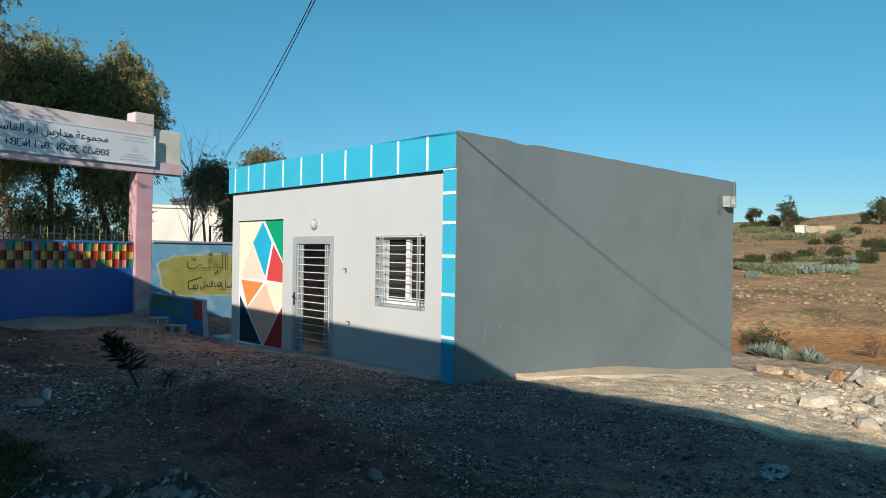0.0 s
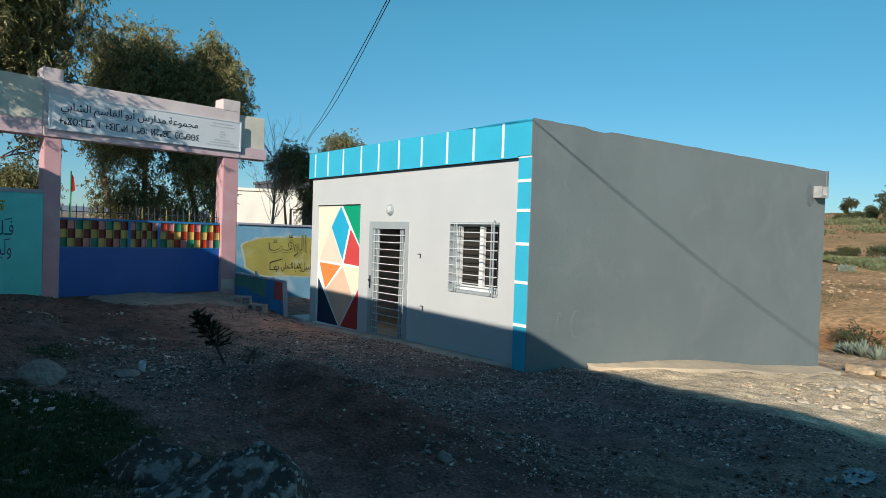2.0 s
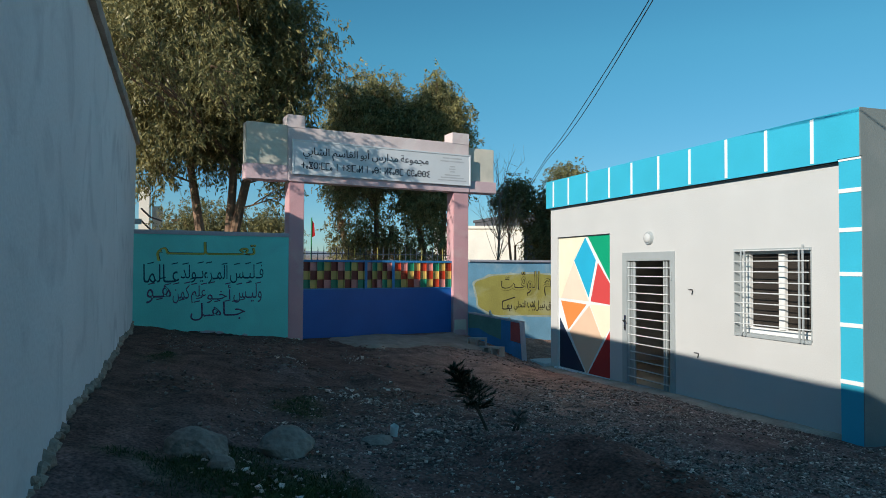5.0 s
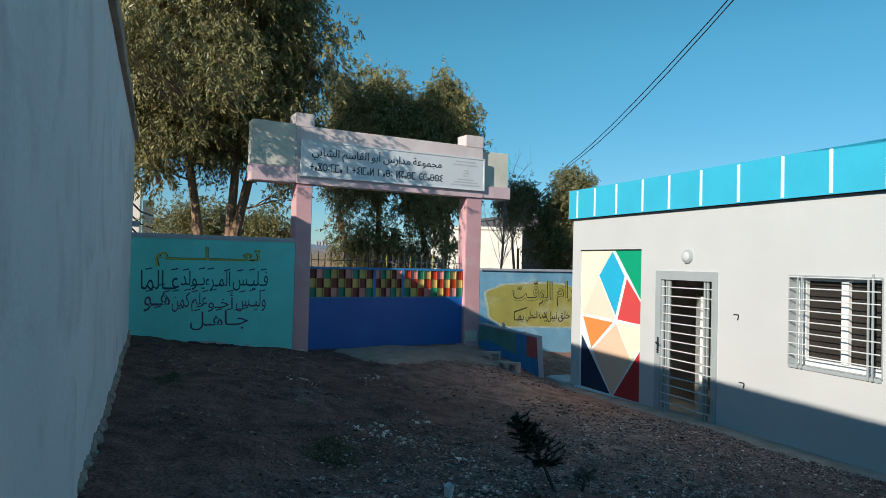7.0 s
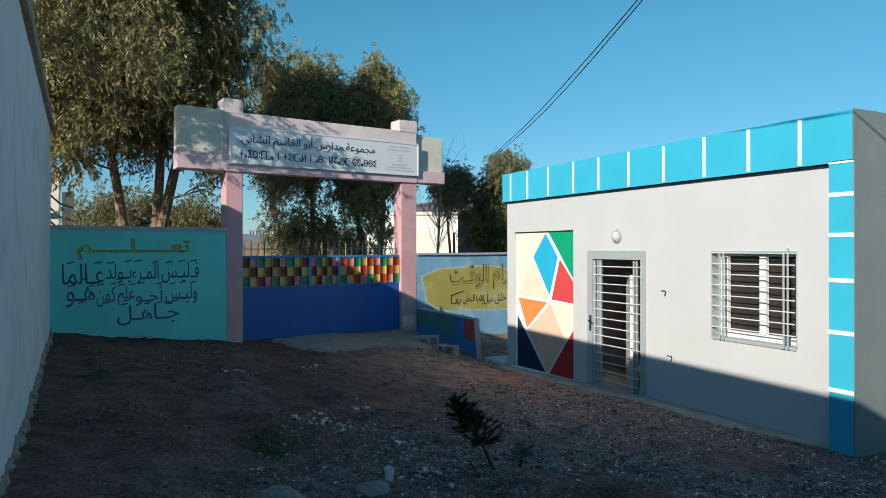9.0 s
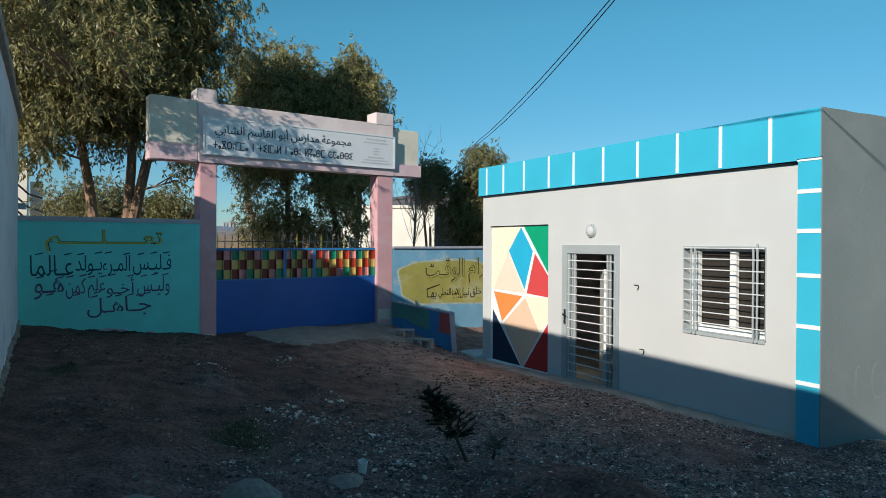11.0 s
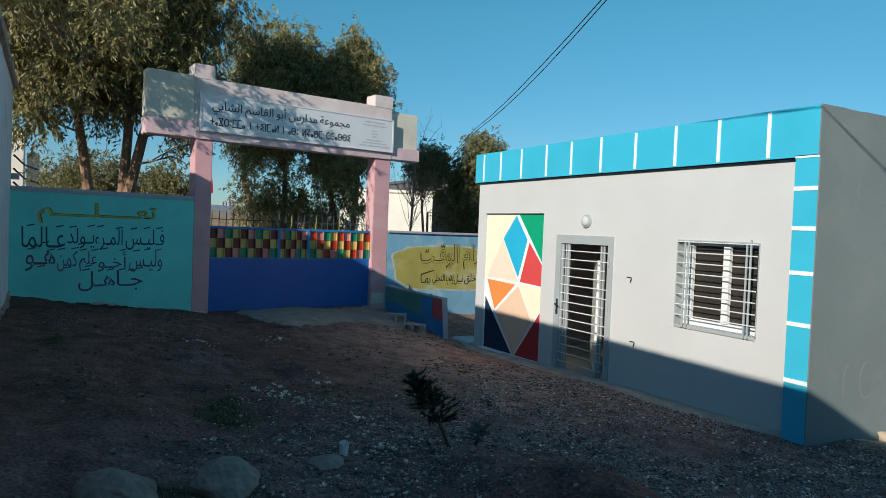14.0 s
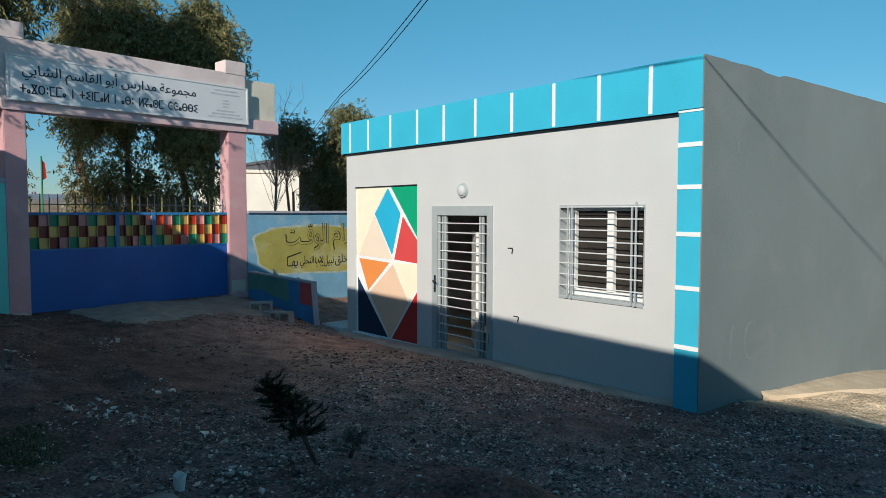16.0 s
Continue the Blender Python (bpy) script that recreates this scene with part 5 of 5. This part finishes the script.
def lichen_mat():
    m = mat("lichen_rock", (0.10, 0.083, 0.07), 0.95, 0.3, 5, 30, 0.9)
    n, l = m.node_tree.nodes, m.node_tree.links
    b = n["Principled BSDF"]
    col = b.inputs["Base Color"].links[0].from_socket
    tc = n.new("ShaderNodeTexCoord")
    for scale, lo, hi, paint in ((9, 0.54, 0.60, (0.27, 0.27, 0.25)), (26, 0.60, 0.63, (0.40, 0.40, 0.37)), (3.2, 0.66, 0.72, (0.26, 0.14, 0.04))):
        k = n.new("ShaderNodeTexNoise")
        k.inputs["Scale"].default_value, k.inputs["Detail"].default_value = scale, 5
        l.new(tc.outputs["Object"], k.inputs["Vector"])
        r = n.new("ShaderNodeMapRange")
        r.inputs[1].default_value, r.inputs[2].default_value = lo, hi
        l.new(k.outputs["Fac"], r.inputs[0])
        x = n.new("ShaderNodeMixRGB")
        x.inputs[2].default_value = (*paint, 1)
        l.new(r.outputs[0], x.inputs[0])
        l.new(col, x.inputs[1])
        col = x.outputs[0]
    l.new(col, b.inputs["Base Color"])
    return m


M_LICH = lichen_mat()
for x, y, z, rx, ry, rz, turn, seed in ((10.22, -5.44, 0.50, 0.50, 0.34, 0.36, 25, 4), (9.58, -5.62, 0.57, 0.29, 0.20, 0.19, 40, 11)):
    e = thing("boulder", "dark boulder crusted with pale lichen in the grass", "rock", pose(x, y, z, 0, 0, turn), "boulders")
    bm = rock_bm(rx, ry, rz, seed, 5, (0.55, 0.9))
    top = max(v.co.z for v in bm.verts)
    for v in bm.verts:
        v.co.z *= rz / top
        if v.co.z > 0:
            v.co.x *= 1 - 0.35 * v.co.z / rz
            v.co.y *= 1 - 0.45 * v.co.z / rz
    part("stone", bm, M_LICH, e)
# rubble beside the track
RUB = [(9.92, 3.95, 0.42, 0.28, 0.30), (9.52, 4.15, 0.26, 0.2, 0.16), (11.02, 2.35, 0.24, 0.2, 0.26), (10.3, 4.6, 0.24, 0.18, 0.17), (10.55, 2.85, 0.17, 0.11, 0.07), (10.42, 3.1, 0.14, 0.1, 0.06), (10.8, 2.5, 0.15, 0.09, 0.06), (10.9, 3.3, 0.26, 0.18, 0.15), (9.1, 9.0, 0.46, 0.36, 0.42),
       (8.65, 9.2, 0.34, 0.28, 0.34), (8.75, 7.95, 0.24, 0.18, 0.22), (9.5, 8.6, 0.42, 0.32, 0.4), (9.3, 7.6, 0.22, 0.18, 0.15), (10.27, 5.57, 0.3, 0.24, 0.2), (9.1, 4.9, 0.17, 0.13, 0.1), (9.7, 5.4, 0.2, 0.15, 0.1), (9.9, 6.6, 0.26, 0.2, 0.16), (8.7, 6.4, 0.13, 0.1, 0.07), (9.0, 6.9, 0.15, 0.1, 0.08), (11.3, 3.2, 0.3, 0.22, 0.2)]
for i, (x, y, rx, ry, rz) in enumerate(RUB):
    rock(x, y, rx * 0.62, ry * 0.62, rz * 0.66, i + 20, M_ROCKO if i == 9 else M_RUB, 0.3, "angular pale rubble stone beside the track")
for i in range(9):
    rock(7.15 + 0.17 * i, 9.35 - 0.10 * i + 0.2 * (i % 2), 0.25 - 0.01 * i, 0.18, 0.17 - 0.01 * i, i + 60, M_LEDGE, 0.35, "layered ochre ledge stone behind the house")
for i in range(60):
    a = random.Random(i * 7 + 3)
    x, y = a.uniform(8.4, 11.6), a.uniform(2.4, 9.0)
    if x > 8.3 + 0.25 * (6 - y):
        r = a.uniform(0.045, 0.11)
        rock(x, y, r * 1.3, r, r * 0.6, i + 90, M_RUB, 0.3, "small angular stone lying beside the track")


M_TRK = mat("track_stone", (0.52, 0.42, 0.31), 0.95, 0.25, 9, 60, 0.3, island=0.4)
M_CLOD = mat("earth_clod", (0.20, 0.112, 0.085), 0.95, 0.35, 7, 60, 0.5, island=0.4)


def stone_field(name, label, n, place, size, material, seed, flat=0.65):
    rng = np.random.default_rng(seed)
    base = np.array([(-1, -1, -1), (1, -1, -1), (1, 1, -1), (-1, 1, -1), (-1, -1, 1), (1, -1, 1), (1, 1, 1), (-1, 1, 1)], float) * 0.62
    tri = np.array([(0, 2, 1), (0, 3, 2), (4, 5, 6), (4, 6, 7), (0, 1, 5), (0, 5, 4), (1, 2, 6), (1, 6, 5), (2, 3, 7), (2, 7, 6), (3, 0, 4), (3, 4, 7)])
    V = np.empty((n, 8, 3))
    i = 0
    while i < n:
        p = place(rng)
        if p is None:
            continue
        s = size(rng)
        v = base * rng.uniform(0.45, 1.25, (8, 1)) * np.array((1.2, 0.85, 1)) + rng.normal(0, 0.24, (8, 3))
        a = rng.random() * 6.283
        v = v @ np.array([[math.cos(a), -math.sin(a), 0], [math.sin(a), math.cos(a), 0], [0, 0, flat]]) * s
        V[i] = v + (p[0], p[1], ground_z(p[0], p[1]) + s * 0.15)
        i += 1
    F = (tri[None] + (np.arange(n) * 8)[:, None, None]).reshape(-1, 3)
    ob = raw(name, V.reshape(-1, 3).tolist(), F.tolist(), material)
    return tagged(ob, label, "stones", kind="stuff")


nz_of = lambda p: 0.8 * noise.noise(p * 0.9)


def in_gravel(rng):
    x, y = rng.uniform(3.2, 12.8), rng.uniform(-6.2, 0.6)
    p = Vector((x, y, 0))
    d = 0.55 + 0.9 * noise.noise(p * 0.7) + 0.35 * noise.noise(p * 2.3)
    d *= min(1, max(0, (x - 3.4 + 0.5 * (y + 3.2)) / 1.6)) * min(1, max(0.05, (y + 6.3) / 1.2))
    d *= 1 - 0.75 * math.exp(-(((x - 7.9) / 1.0) ** 2 + ((y + 3.95) / 0.55) ** 2))
    d *= 1 - 0.85 * min(1, max(0, (x - 7.2) / 0.8)) * min(1, max(0, (-3.0 - y + 0.3 * noise.noise(p * 1.3)) / 0.5))
    d *= 1 - 0.65 * min(1, max(0, (x - 9.8 + nz_of(p)) / 1.0))
    if y > -0.12 and x < 6.78:
        return None
    return (x, y) if rng.random() < d else None


def anywhere(rng):
    x, y = rng.uniform(-2.0, 12.5), rng.uniform(-7.0, -0.15)
    return (x, y) if 0.35 + noise.noise(Vector((x, y, 5)) * 1.1) > rng.random() else None


def clumped(rng):
    k = rng.integers(0, 10)
    cx, cy = ((4.53, -4.95), (4.75, -4.83), (3.83, -4.2), (1.25, -4.16), (1.92, -5.15), (4.9, -4.7), (5.44, -4.34), (7.5, -6.3), (8.0, -6.0), (6.5, -4.7))[k]
    return cx + rng.normal(0, 0.15), cy + rng.normal(0, 0.11)


def track(rng):
    x, y = rng.uniform(6.8, 13), rng.uniform(0.5, 13)
    return (x, y) if y > 2.2 + 0.5 * noise.noise(Vector((x, y, 1)) * 0.9) and x > 8.2 and rng.random() < 0.25 + 0.05 * y else None


stone_field("gravel", "loose grey crushed gravel spread over the yard", 52000, in_gravel, lambda r: 0.0055 + 0.0115 * r.random() ** 1.6, M_PEB, 1)
stone_field("gravel", "pale chips scattered among the grey gravel", 3200, in_gravel, lambda r: 0.006 + 0.014 * r.random() ** 2, M_WPEB, 2)
stone_field("scattered_stones", "small brown stones scattered over the bare earth", 3500, anywhere, lambda r: 0.006 + 0.022 * r.random() ** 3, M_ROCK, 3)
stone_field("white_chips", "white plaster chips lying in small heaps", 330, clumped, lambda r: 0.006 + 0.028 * r.random() ** 3, M_WPEB, 4)
stone_field("scattered_stones", "pale stones strewn over the sunlit track", 7500, track, lambda r: 0.007 + 0.055 * r.random() ** 6, M_TRK, 5)


def blades(name, label, n, place, height, width, material, seed, parent=None, lean=0.5):
    rng = np.random.default_rng(seed)
    V = np.empty((n, 3, 3))
    i = 0
    while i < n:
        p = place(rng)
        if p is None:
            continue
        z = ground_z(p[0], p[1]) - 0.005
        a = rng.random() * 6.283
        h = height * (0.5 + rng.random())
        l = rng.normal(0, lean, 2) * h
        w = width * (0.6 + 0.8 * rng.random())
        V[i] = ((p[0] - math.cos(a) * w, p[1] - math.sin(a) * w, z), (p[0] + math.cos(a) * w, p[1] + math.sin(a) * w, z), (p[0] + l[0], p[1] + l[1], z + h))
        i += 1
    ob = raw(name, V.reshape(-1, 3).tolist(), np.arange(n * 3).reshape(-1, 3).tolist(), material)
    return tagged(ob, label, "grass", kind="stuff")


def grassy(rng):
    x, y = rng.uniform(0.8, 11), rng.uniform(-7.2, -4.8)
    return (x, y) if grass_amount(x, y) > 0.25 + 0.5 * rng.random() else None


stone_field("earth_clods", "crumbly brown clods on the bare earth", 6500, anywhere, lambda r: 0.007 + 0.024 * r.random() ** 3, M_CLOD, 7)
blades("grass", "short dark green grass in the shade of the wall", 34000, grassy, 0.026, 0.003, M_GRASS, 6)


# sapling and weeds
def sapling(x, y, h, lean, n, seed, name="sapling", label="small dark leaning conifer sapling", wide=0.5):
    rng = random.Random(seed)
    z = ground_z(x, y)
    e = thing(name, label, "plant", pose(x, y, z))
    bm = bmesh.new()
    top = Vector((lean[0], lean[1], h))
    tube(bm, [Vector((0, 0, -0.05)), top * 0.35 + Vector((0.02, 0, 0)), top * 0.7, top], [0.016, 0.012, 0.007, 0.002], 6)
    V, F = [], []
    for _ in range(n):
        s = rng.uniform(0.32, 0.98)
        a = top * s
        d = Vector((rng.gauss(0, 1), rng.gauss(0, 1), rng.uniform(-0.1, 1.0))).normalized()
        ln = h * wide * (1.15 - s) * rng.uniform(0.4, 1.0) + 0.03
        b = a + d * ln
        tube(bm, [a, (a + b) / 2 + Vector((0, 0, 0.01)), b], [0.004, 0.003, 0.001], 4)
        for _ in range(64):
            c = a.lerp(b, rng.uniform(0.2, 1.0))
            q = Vector((rng.gauss(0, 1), rng.gauss(0, 1), rng.gauss(0.3, 1))).normalized()
            side = q.cross(d).normalized() * 0.0045
            k = len(V)
            t = c + (q * 0.6 + d * 0.5) * rng.uniform(0.03, 0.065)
            V += [c - side, c + side, t]
            F.append((k, k + 1, k + 2))
    part("stem", bm, M_TWIG, e)
    raw("needles", [tuple(v) for v in V], F, M_CONI if name == "sapling" else M_TWIG2, e)


sapling(6.77, -4.21, 0.52, (-0.14, -0.28), 62, 31, wide=0.5)
sapling(6.66, -3.98, 0.15, (0.05, 0.06), 8, 32, "weed", "low dry twiggy weed beside the sapling", 1.0)
sapling(6.52, -3.86, 0.11, (-0.04, 0.05), 7, 33, "weed", "low dry twiggy weed beside the sapling", 1.0)

# white cup left on a stone
cup = thing("plastic_cup", "crushed white plastic cup standing on a stone", "cup", pose(6.5, -4.93, ground_z(6.5, -4.93) - 0.012, 4, 9, 20))
bm = bmesh.new()
bmesh.ops.create_cone(bm, segments=16, radius1=0.026, radius2=0.036, depth=0.1, cap_ends=False, matrix=pose(0, 0, 0.05))
for v in bm.verts:
    if v.co.z > 0.09:
        v.co.z += 0.006 * math.sin(3 * math.atan2(v.co.y, v.co.x))
bmesh.ops.solidify(bm, geom=bm.faces[:], thickness=0.002)
part("wall", bm, M_PVC, cup)
bm = bmesh.new()
bmesh.ops.create_circle(bm, cap_ends=True, segments=16, radius=0.026, matrix=pose(0, 0, 0.004))
part("bottom", bm, M_PVC, cup)
rag = thing("plastic_litter", "crumpled pale plastic sheet lying on the gravel", "litter", pose(11.2, -1.0, ground_z(11.2, -1.0) + 0.012))
bm = bmesh.new()
bmesh.ops.create_grid(bm, x_segments=22, y_segments=10, size=0.5)
for v in bm.verts:
    q = v.co.copy()
    v.co = Vector((q.x * 0.2 * (1 + 0.3 * noise.noise(q * 4)), q.y * 0.5 * (1 + 0.3 * noise.noise(q * 5)), 0.03 * noise.noise(q * 9) + 0.02))
bmesh.ops.delete(bm, geom=[f for f in bm.faces if noise.noise(f.calc_center_median() * 14) > 0.22], context="FACES")
part("sheet", bm, mat("grey_plastic_film", (0.26, 0.27, 0.27), 0.4, 0.1, 6, 30, 0.1), rag)


# ---- fields beyond the house ----
M_DRY = leaf_mat("dry_shrub_leaf", (0.10, 0.07, 0.045), (0.26, 0.17, 0.10))
M_BUSH = leaf_mat("field_bush_leaf", (0.045, 0.058, 0.025), (0.12, 0.13, 0.055))
def agave(x, y, r, n, seed, mt=None):
    rng = random.Random(seed)
    e = thing("agave", "grey-green agave rosette with pointed leaves", "plant", pose(x, y, ground_z(x, y) - 0.03), "agaves")
    bm = bmesh.new()
    for i in range(n):
        a, el = rng.uniform(0, 6.283), rng.uniform(0.35, 1.45)
        ln = r * rng.uniform(0.75, 1.1)
        d = Vector((math.cos(a) * math.cos(el), math.sin(a) * math.cos(el), math.sin(el)))
        s = Vector((-math.sin(a), math.cos(a), 0)) * r * 0.075
        up = d.cross(s).normalized() * r * 0.03
        p0, p1, p2 = Vector((0, 0, 0)), d * ln * 0.5, d * ln + Vector((0, 0, -0.08 * r))
        vs = [bm.verts.new(q) for q in (p0 - s * 0.8, p0 + s * 0.8, p1 + s, p1 - s, p2, p1 - up * 1.5)]
        bm.faces.new((vs[0], vs[1], vs[2], vs[5]))
        bm.faces.new((vs[0], vs[5], vs[3]))
        bm.faces.new((vs[3], vs[5], vs[4]))
        bm.faces.new((vs[5], vs[2], vs[4]))
    part("rosette", bm, mt or M_AGAVE, e)


for i, (x, y, r) in enumerate(((5.3, 13.8, 0.75), (5.75, 13.5, 0.8), (6.15, 13.3, 0.7), (6.75, 13.3, 0.8), (7.1, 13.1, 0.55), (4.9, 14.2, 0.6))):
    agave(x, y, r * 0.72, 46, i + 50)


def shrub(x, y, rx, rz, n, ln, seed, material=None, label="rounded dark green field shrub", name="shrub"):
    e = thing(name, label, "shrub", pose(x, y, ground_z(x, y)), "field shrubs")
    bm = bmesh.new()
    rng = random.Random(seed)
    for _ in range(7):
        a = rng.uniform(0, 6.283)
        tube(bm, [(0, 0, -0.1), (math.cos(a) * rx * 0.3, math.sin(a) * rx * 0.3, rz * 0.6), (math.cos(a) * rx * 0.6, math.sin(a) * rx * 0.6, rz * 1.1)], [0.03 * rx, 0.02 * rx, 0.008 * rx], 5)
    part("stems", bm, M_BARK, e)
    lob = crown_lobes(0, 0, rz * 0.85, rx, rx, rz, 8, seed, 0.5)
    leaves("foliage", lob, n, ln, ln * 0.45, material or M_LEAFD, e, 0.1, seed, 0.5, rx * 0.16)


shrub(4.2, 17.0, 0.6, 0.45, 2600, 0.07, 71)
shrub(4.5, 16.2, 0.45, 0.3, 1500, 0.07, 72)


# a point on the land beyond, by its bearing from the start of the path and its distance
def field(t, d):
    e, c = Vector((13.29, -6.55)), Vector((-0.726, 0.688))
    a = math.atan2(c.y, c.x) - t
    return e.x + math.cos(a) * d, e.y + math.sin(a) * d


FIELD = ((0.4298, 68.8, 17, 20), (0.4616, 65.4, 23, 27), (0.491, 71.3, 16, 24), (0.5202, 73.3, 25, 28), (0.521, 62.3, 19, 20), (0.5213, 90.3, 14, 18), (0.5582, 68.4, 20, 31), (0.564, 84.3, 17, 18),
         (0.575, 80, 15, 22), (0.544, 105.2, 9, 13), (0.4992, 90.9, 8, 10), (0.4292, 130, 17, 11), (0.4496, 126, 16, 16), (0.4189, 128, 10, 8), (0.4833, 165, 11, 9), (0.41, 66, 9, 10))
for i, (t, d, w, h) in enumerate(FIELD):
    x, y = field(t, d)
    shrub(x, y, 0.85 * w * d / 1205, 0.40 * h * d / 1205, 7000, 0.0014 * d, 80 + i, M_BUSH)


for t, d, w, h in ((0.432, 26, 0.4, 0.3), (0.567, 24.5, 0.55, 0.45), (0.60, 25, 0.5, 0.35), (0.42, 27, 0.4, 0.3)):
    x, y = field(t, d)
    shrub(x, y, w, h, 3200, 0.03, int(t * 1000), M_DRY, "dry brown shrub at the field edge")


def cactus_belt(name, label, n, t0, t1, d0, d1, size, material, seed, high=1.8, gap=0.22):
    rng = np.random.default_rng(seed)
    V = np.empty((n, 4, 3))
    i = 0
    while i < n:
        t, d = rng.uniform(t0, t1), rng.uniform(d0, d1)
        d += 0.08 * d0 * noise.noise(Vector((t * 14, seed, 0)))
        x, y = field(t, max(29, d))
        if noise.noise(Vector((x, y, 2 + seed)) * 11 / d0) < gap - 0.2 * rng.random():
            continue
        z = ground_z(x, y)
        c = np.array((x, y, z - 0.02 + size * (rng.random() ** 2) * high))
        a, ti = rng.random() * 6.283, rng.normal(0, 0.5)
        u = np.array((math.cos(a), math.sin(a), 0)) * size * 0.32
        w = np.array((-math.sin(a) * math.sin(ti), math.cos(a) * math.sin(ti), math.cos(ti))) * size
        V[i] = c, c + u + w * 0.55, c + w, c - u + w * 0.55
        i += 1
    ob = raw(name, V.reshape(-1, 3).tolist(), np.arange(n * 4).reshape(-1, 4).tolist(), material)
    return tagged(ob, label, "vegetation", kind="stuff")


M_EWALL = mat("pale_earth_wall", (0.50, 0.37, 0.26), 0.95, 0.2, 1.5, 20, 0.4)
M_FSTONE = mat("field_stone", (0.38, 0.26, 0.16), 0.95, 0.25, 3, 30, 0.3, island=0.4)
M_SCRUB = leaf_mat("dry_scrub_leaf", (0.09, 0.08, 0.045), (0.2, 0.16, 0.09))
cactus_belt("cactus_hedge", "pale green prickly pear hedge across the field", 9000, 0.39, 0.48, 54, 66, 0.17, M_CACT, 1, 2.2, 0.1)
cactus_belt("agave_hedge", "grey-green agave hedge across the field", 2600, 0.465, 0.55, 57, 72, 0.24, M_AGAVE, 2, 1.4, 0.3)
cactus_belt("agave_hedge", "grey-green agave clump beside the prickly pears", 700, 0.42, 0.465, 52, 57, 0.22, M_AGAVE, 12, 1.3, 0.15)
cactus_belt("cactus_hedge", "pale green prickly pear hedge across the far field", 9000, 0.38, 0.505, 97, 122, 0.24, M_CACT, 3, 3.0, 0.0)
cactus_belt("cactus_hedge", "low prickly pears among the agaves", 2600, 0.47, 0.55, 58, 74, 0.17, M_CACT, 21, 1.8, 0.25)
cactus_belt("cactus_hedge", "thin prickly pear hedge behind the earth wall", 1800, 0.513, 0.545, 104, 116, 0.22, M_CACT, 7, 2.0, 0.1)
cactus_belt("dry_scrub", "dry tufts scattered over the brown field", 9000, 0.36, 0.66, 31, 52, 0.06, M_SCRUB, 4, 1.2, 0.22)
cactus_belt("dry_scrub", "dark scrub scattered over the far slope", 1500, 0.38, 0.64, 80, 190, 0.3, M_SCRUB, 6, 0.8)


def stony(rng):
    x, y = field(rng.uniform(0.36, 0.64), 34 + 24 * rng.random() ** 0.8)
    return (x, y) if noise.noise(Vector((x, y, 4)) * 0.22) + 0.4 * noise.noise(Vector((x, y, 8)) * 0.8) > 0.7 * rng.random() - 0.35 else None


stone_field("field_stones", "pale stones lying in rows over the brown field", 1500, stony, lambda r: 0.04 + 0.14 * r.random() ** 4, M_FSTONE, 15, 0.55)

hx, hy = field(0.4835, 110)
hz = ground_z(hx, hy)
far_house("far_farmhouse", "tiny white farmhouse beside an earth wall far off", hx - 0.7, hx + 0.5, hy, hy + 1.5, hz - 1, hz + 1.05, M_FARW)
ew = one_box("earth_wall", (hx + 0.65, hx + 4.4, hy + 0.2, hy + 0.5, hz - 1.5, hz + 1.1), M_EWALL, None)
tagged(ew, "low pale ochre earth wall far off", "wall", kind="structure")
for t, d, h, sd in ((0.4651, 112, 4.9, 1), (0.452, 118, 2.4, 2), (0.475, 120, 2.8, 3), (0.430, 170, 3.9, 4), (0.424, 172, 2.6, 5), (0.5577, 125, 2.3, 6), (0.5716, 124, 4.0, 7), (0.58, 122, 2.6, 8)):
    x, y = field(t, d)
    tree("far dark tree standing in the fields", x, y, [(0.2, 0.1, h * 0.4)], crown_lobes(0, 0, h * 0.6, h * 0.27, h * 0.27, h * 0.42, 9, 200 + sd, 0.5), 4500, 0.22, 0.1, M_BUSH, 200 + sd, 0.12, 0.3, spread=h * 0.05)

# village on the hill beyond the gate
rng = random.Random(9)
for i in range(22):
    d, a = rng.uniform(330, 620), rng.uniform(-0.02, 0.24)
    x, y = 11 - d * math.cos(a), -6.7 + d * math.sin(a)
    z, w = ground_z(x, y), rng.uniform(3, 6)
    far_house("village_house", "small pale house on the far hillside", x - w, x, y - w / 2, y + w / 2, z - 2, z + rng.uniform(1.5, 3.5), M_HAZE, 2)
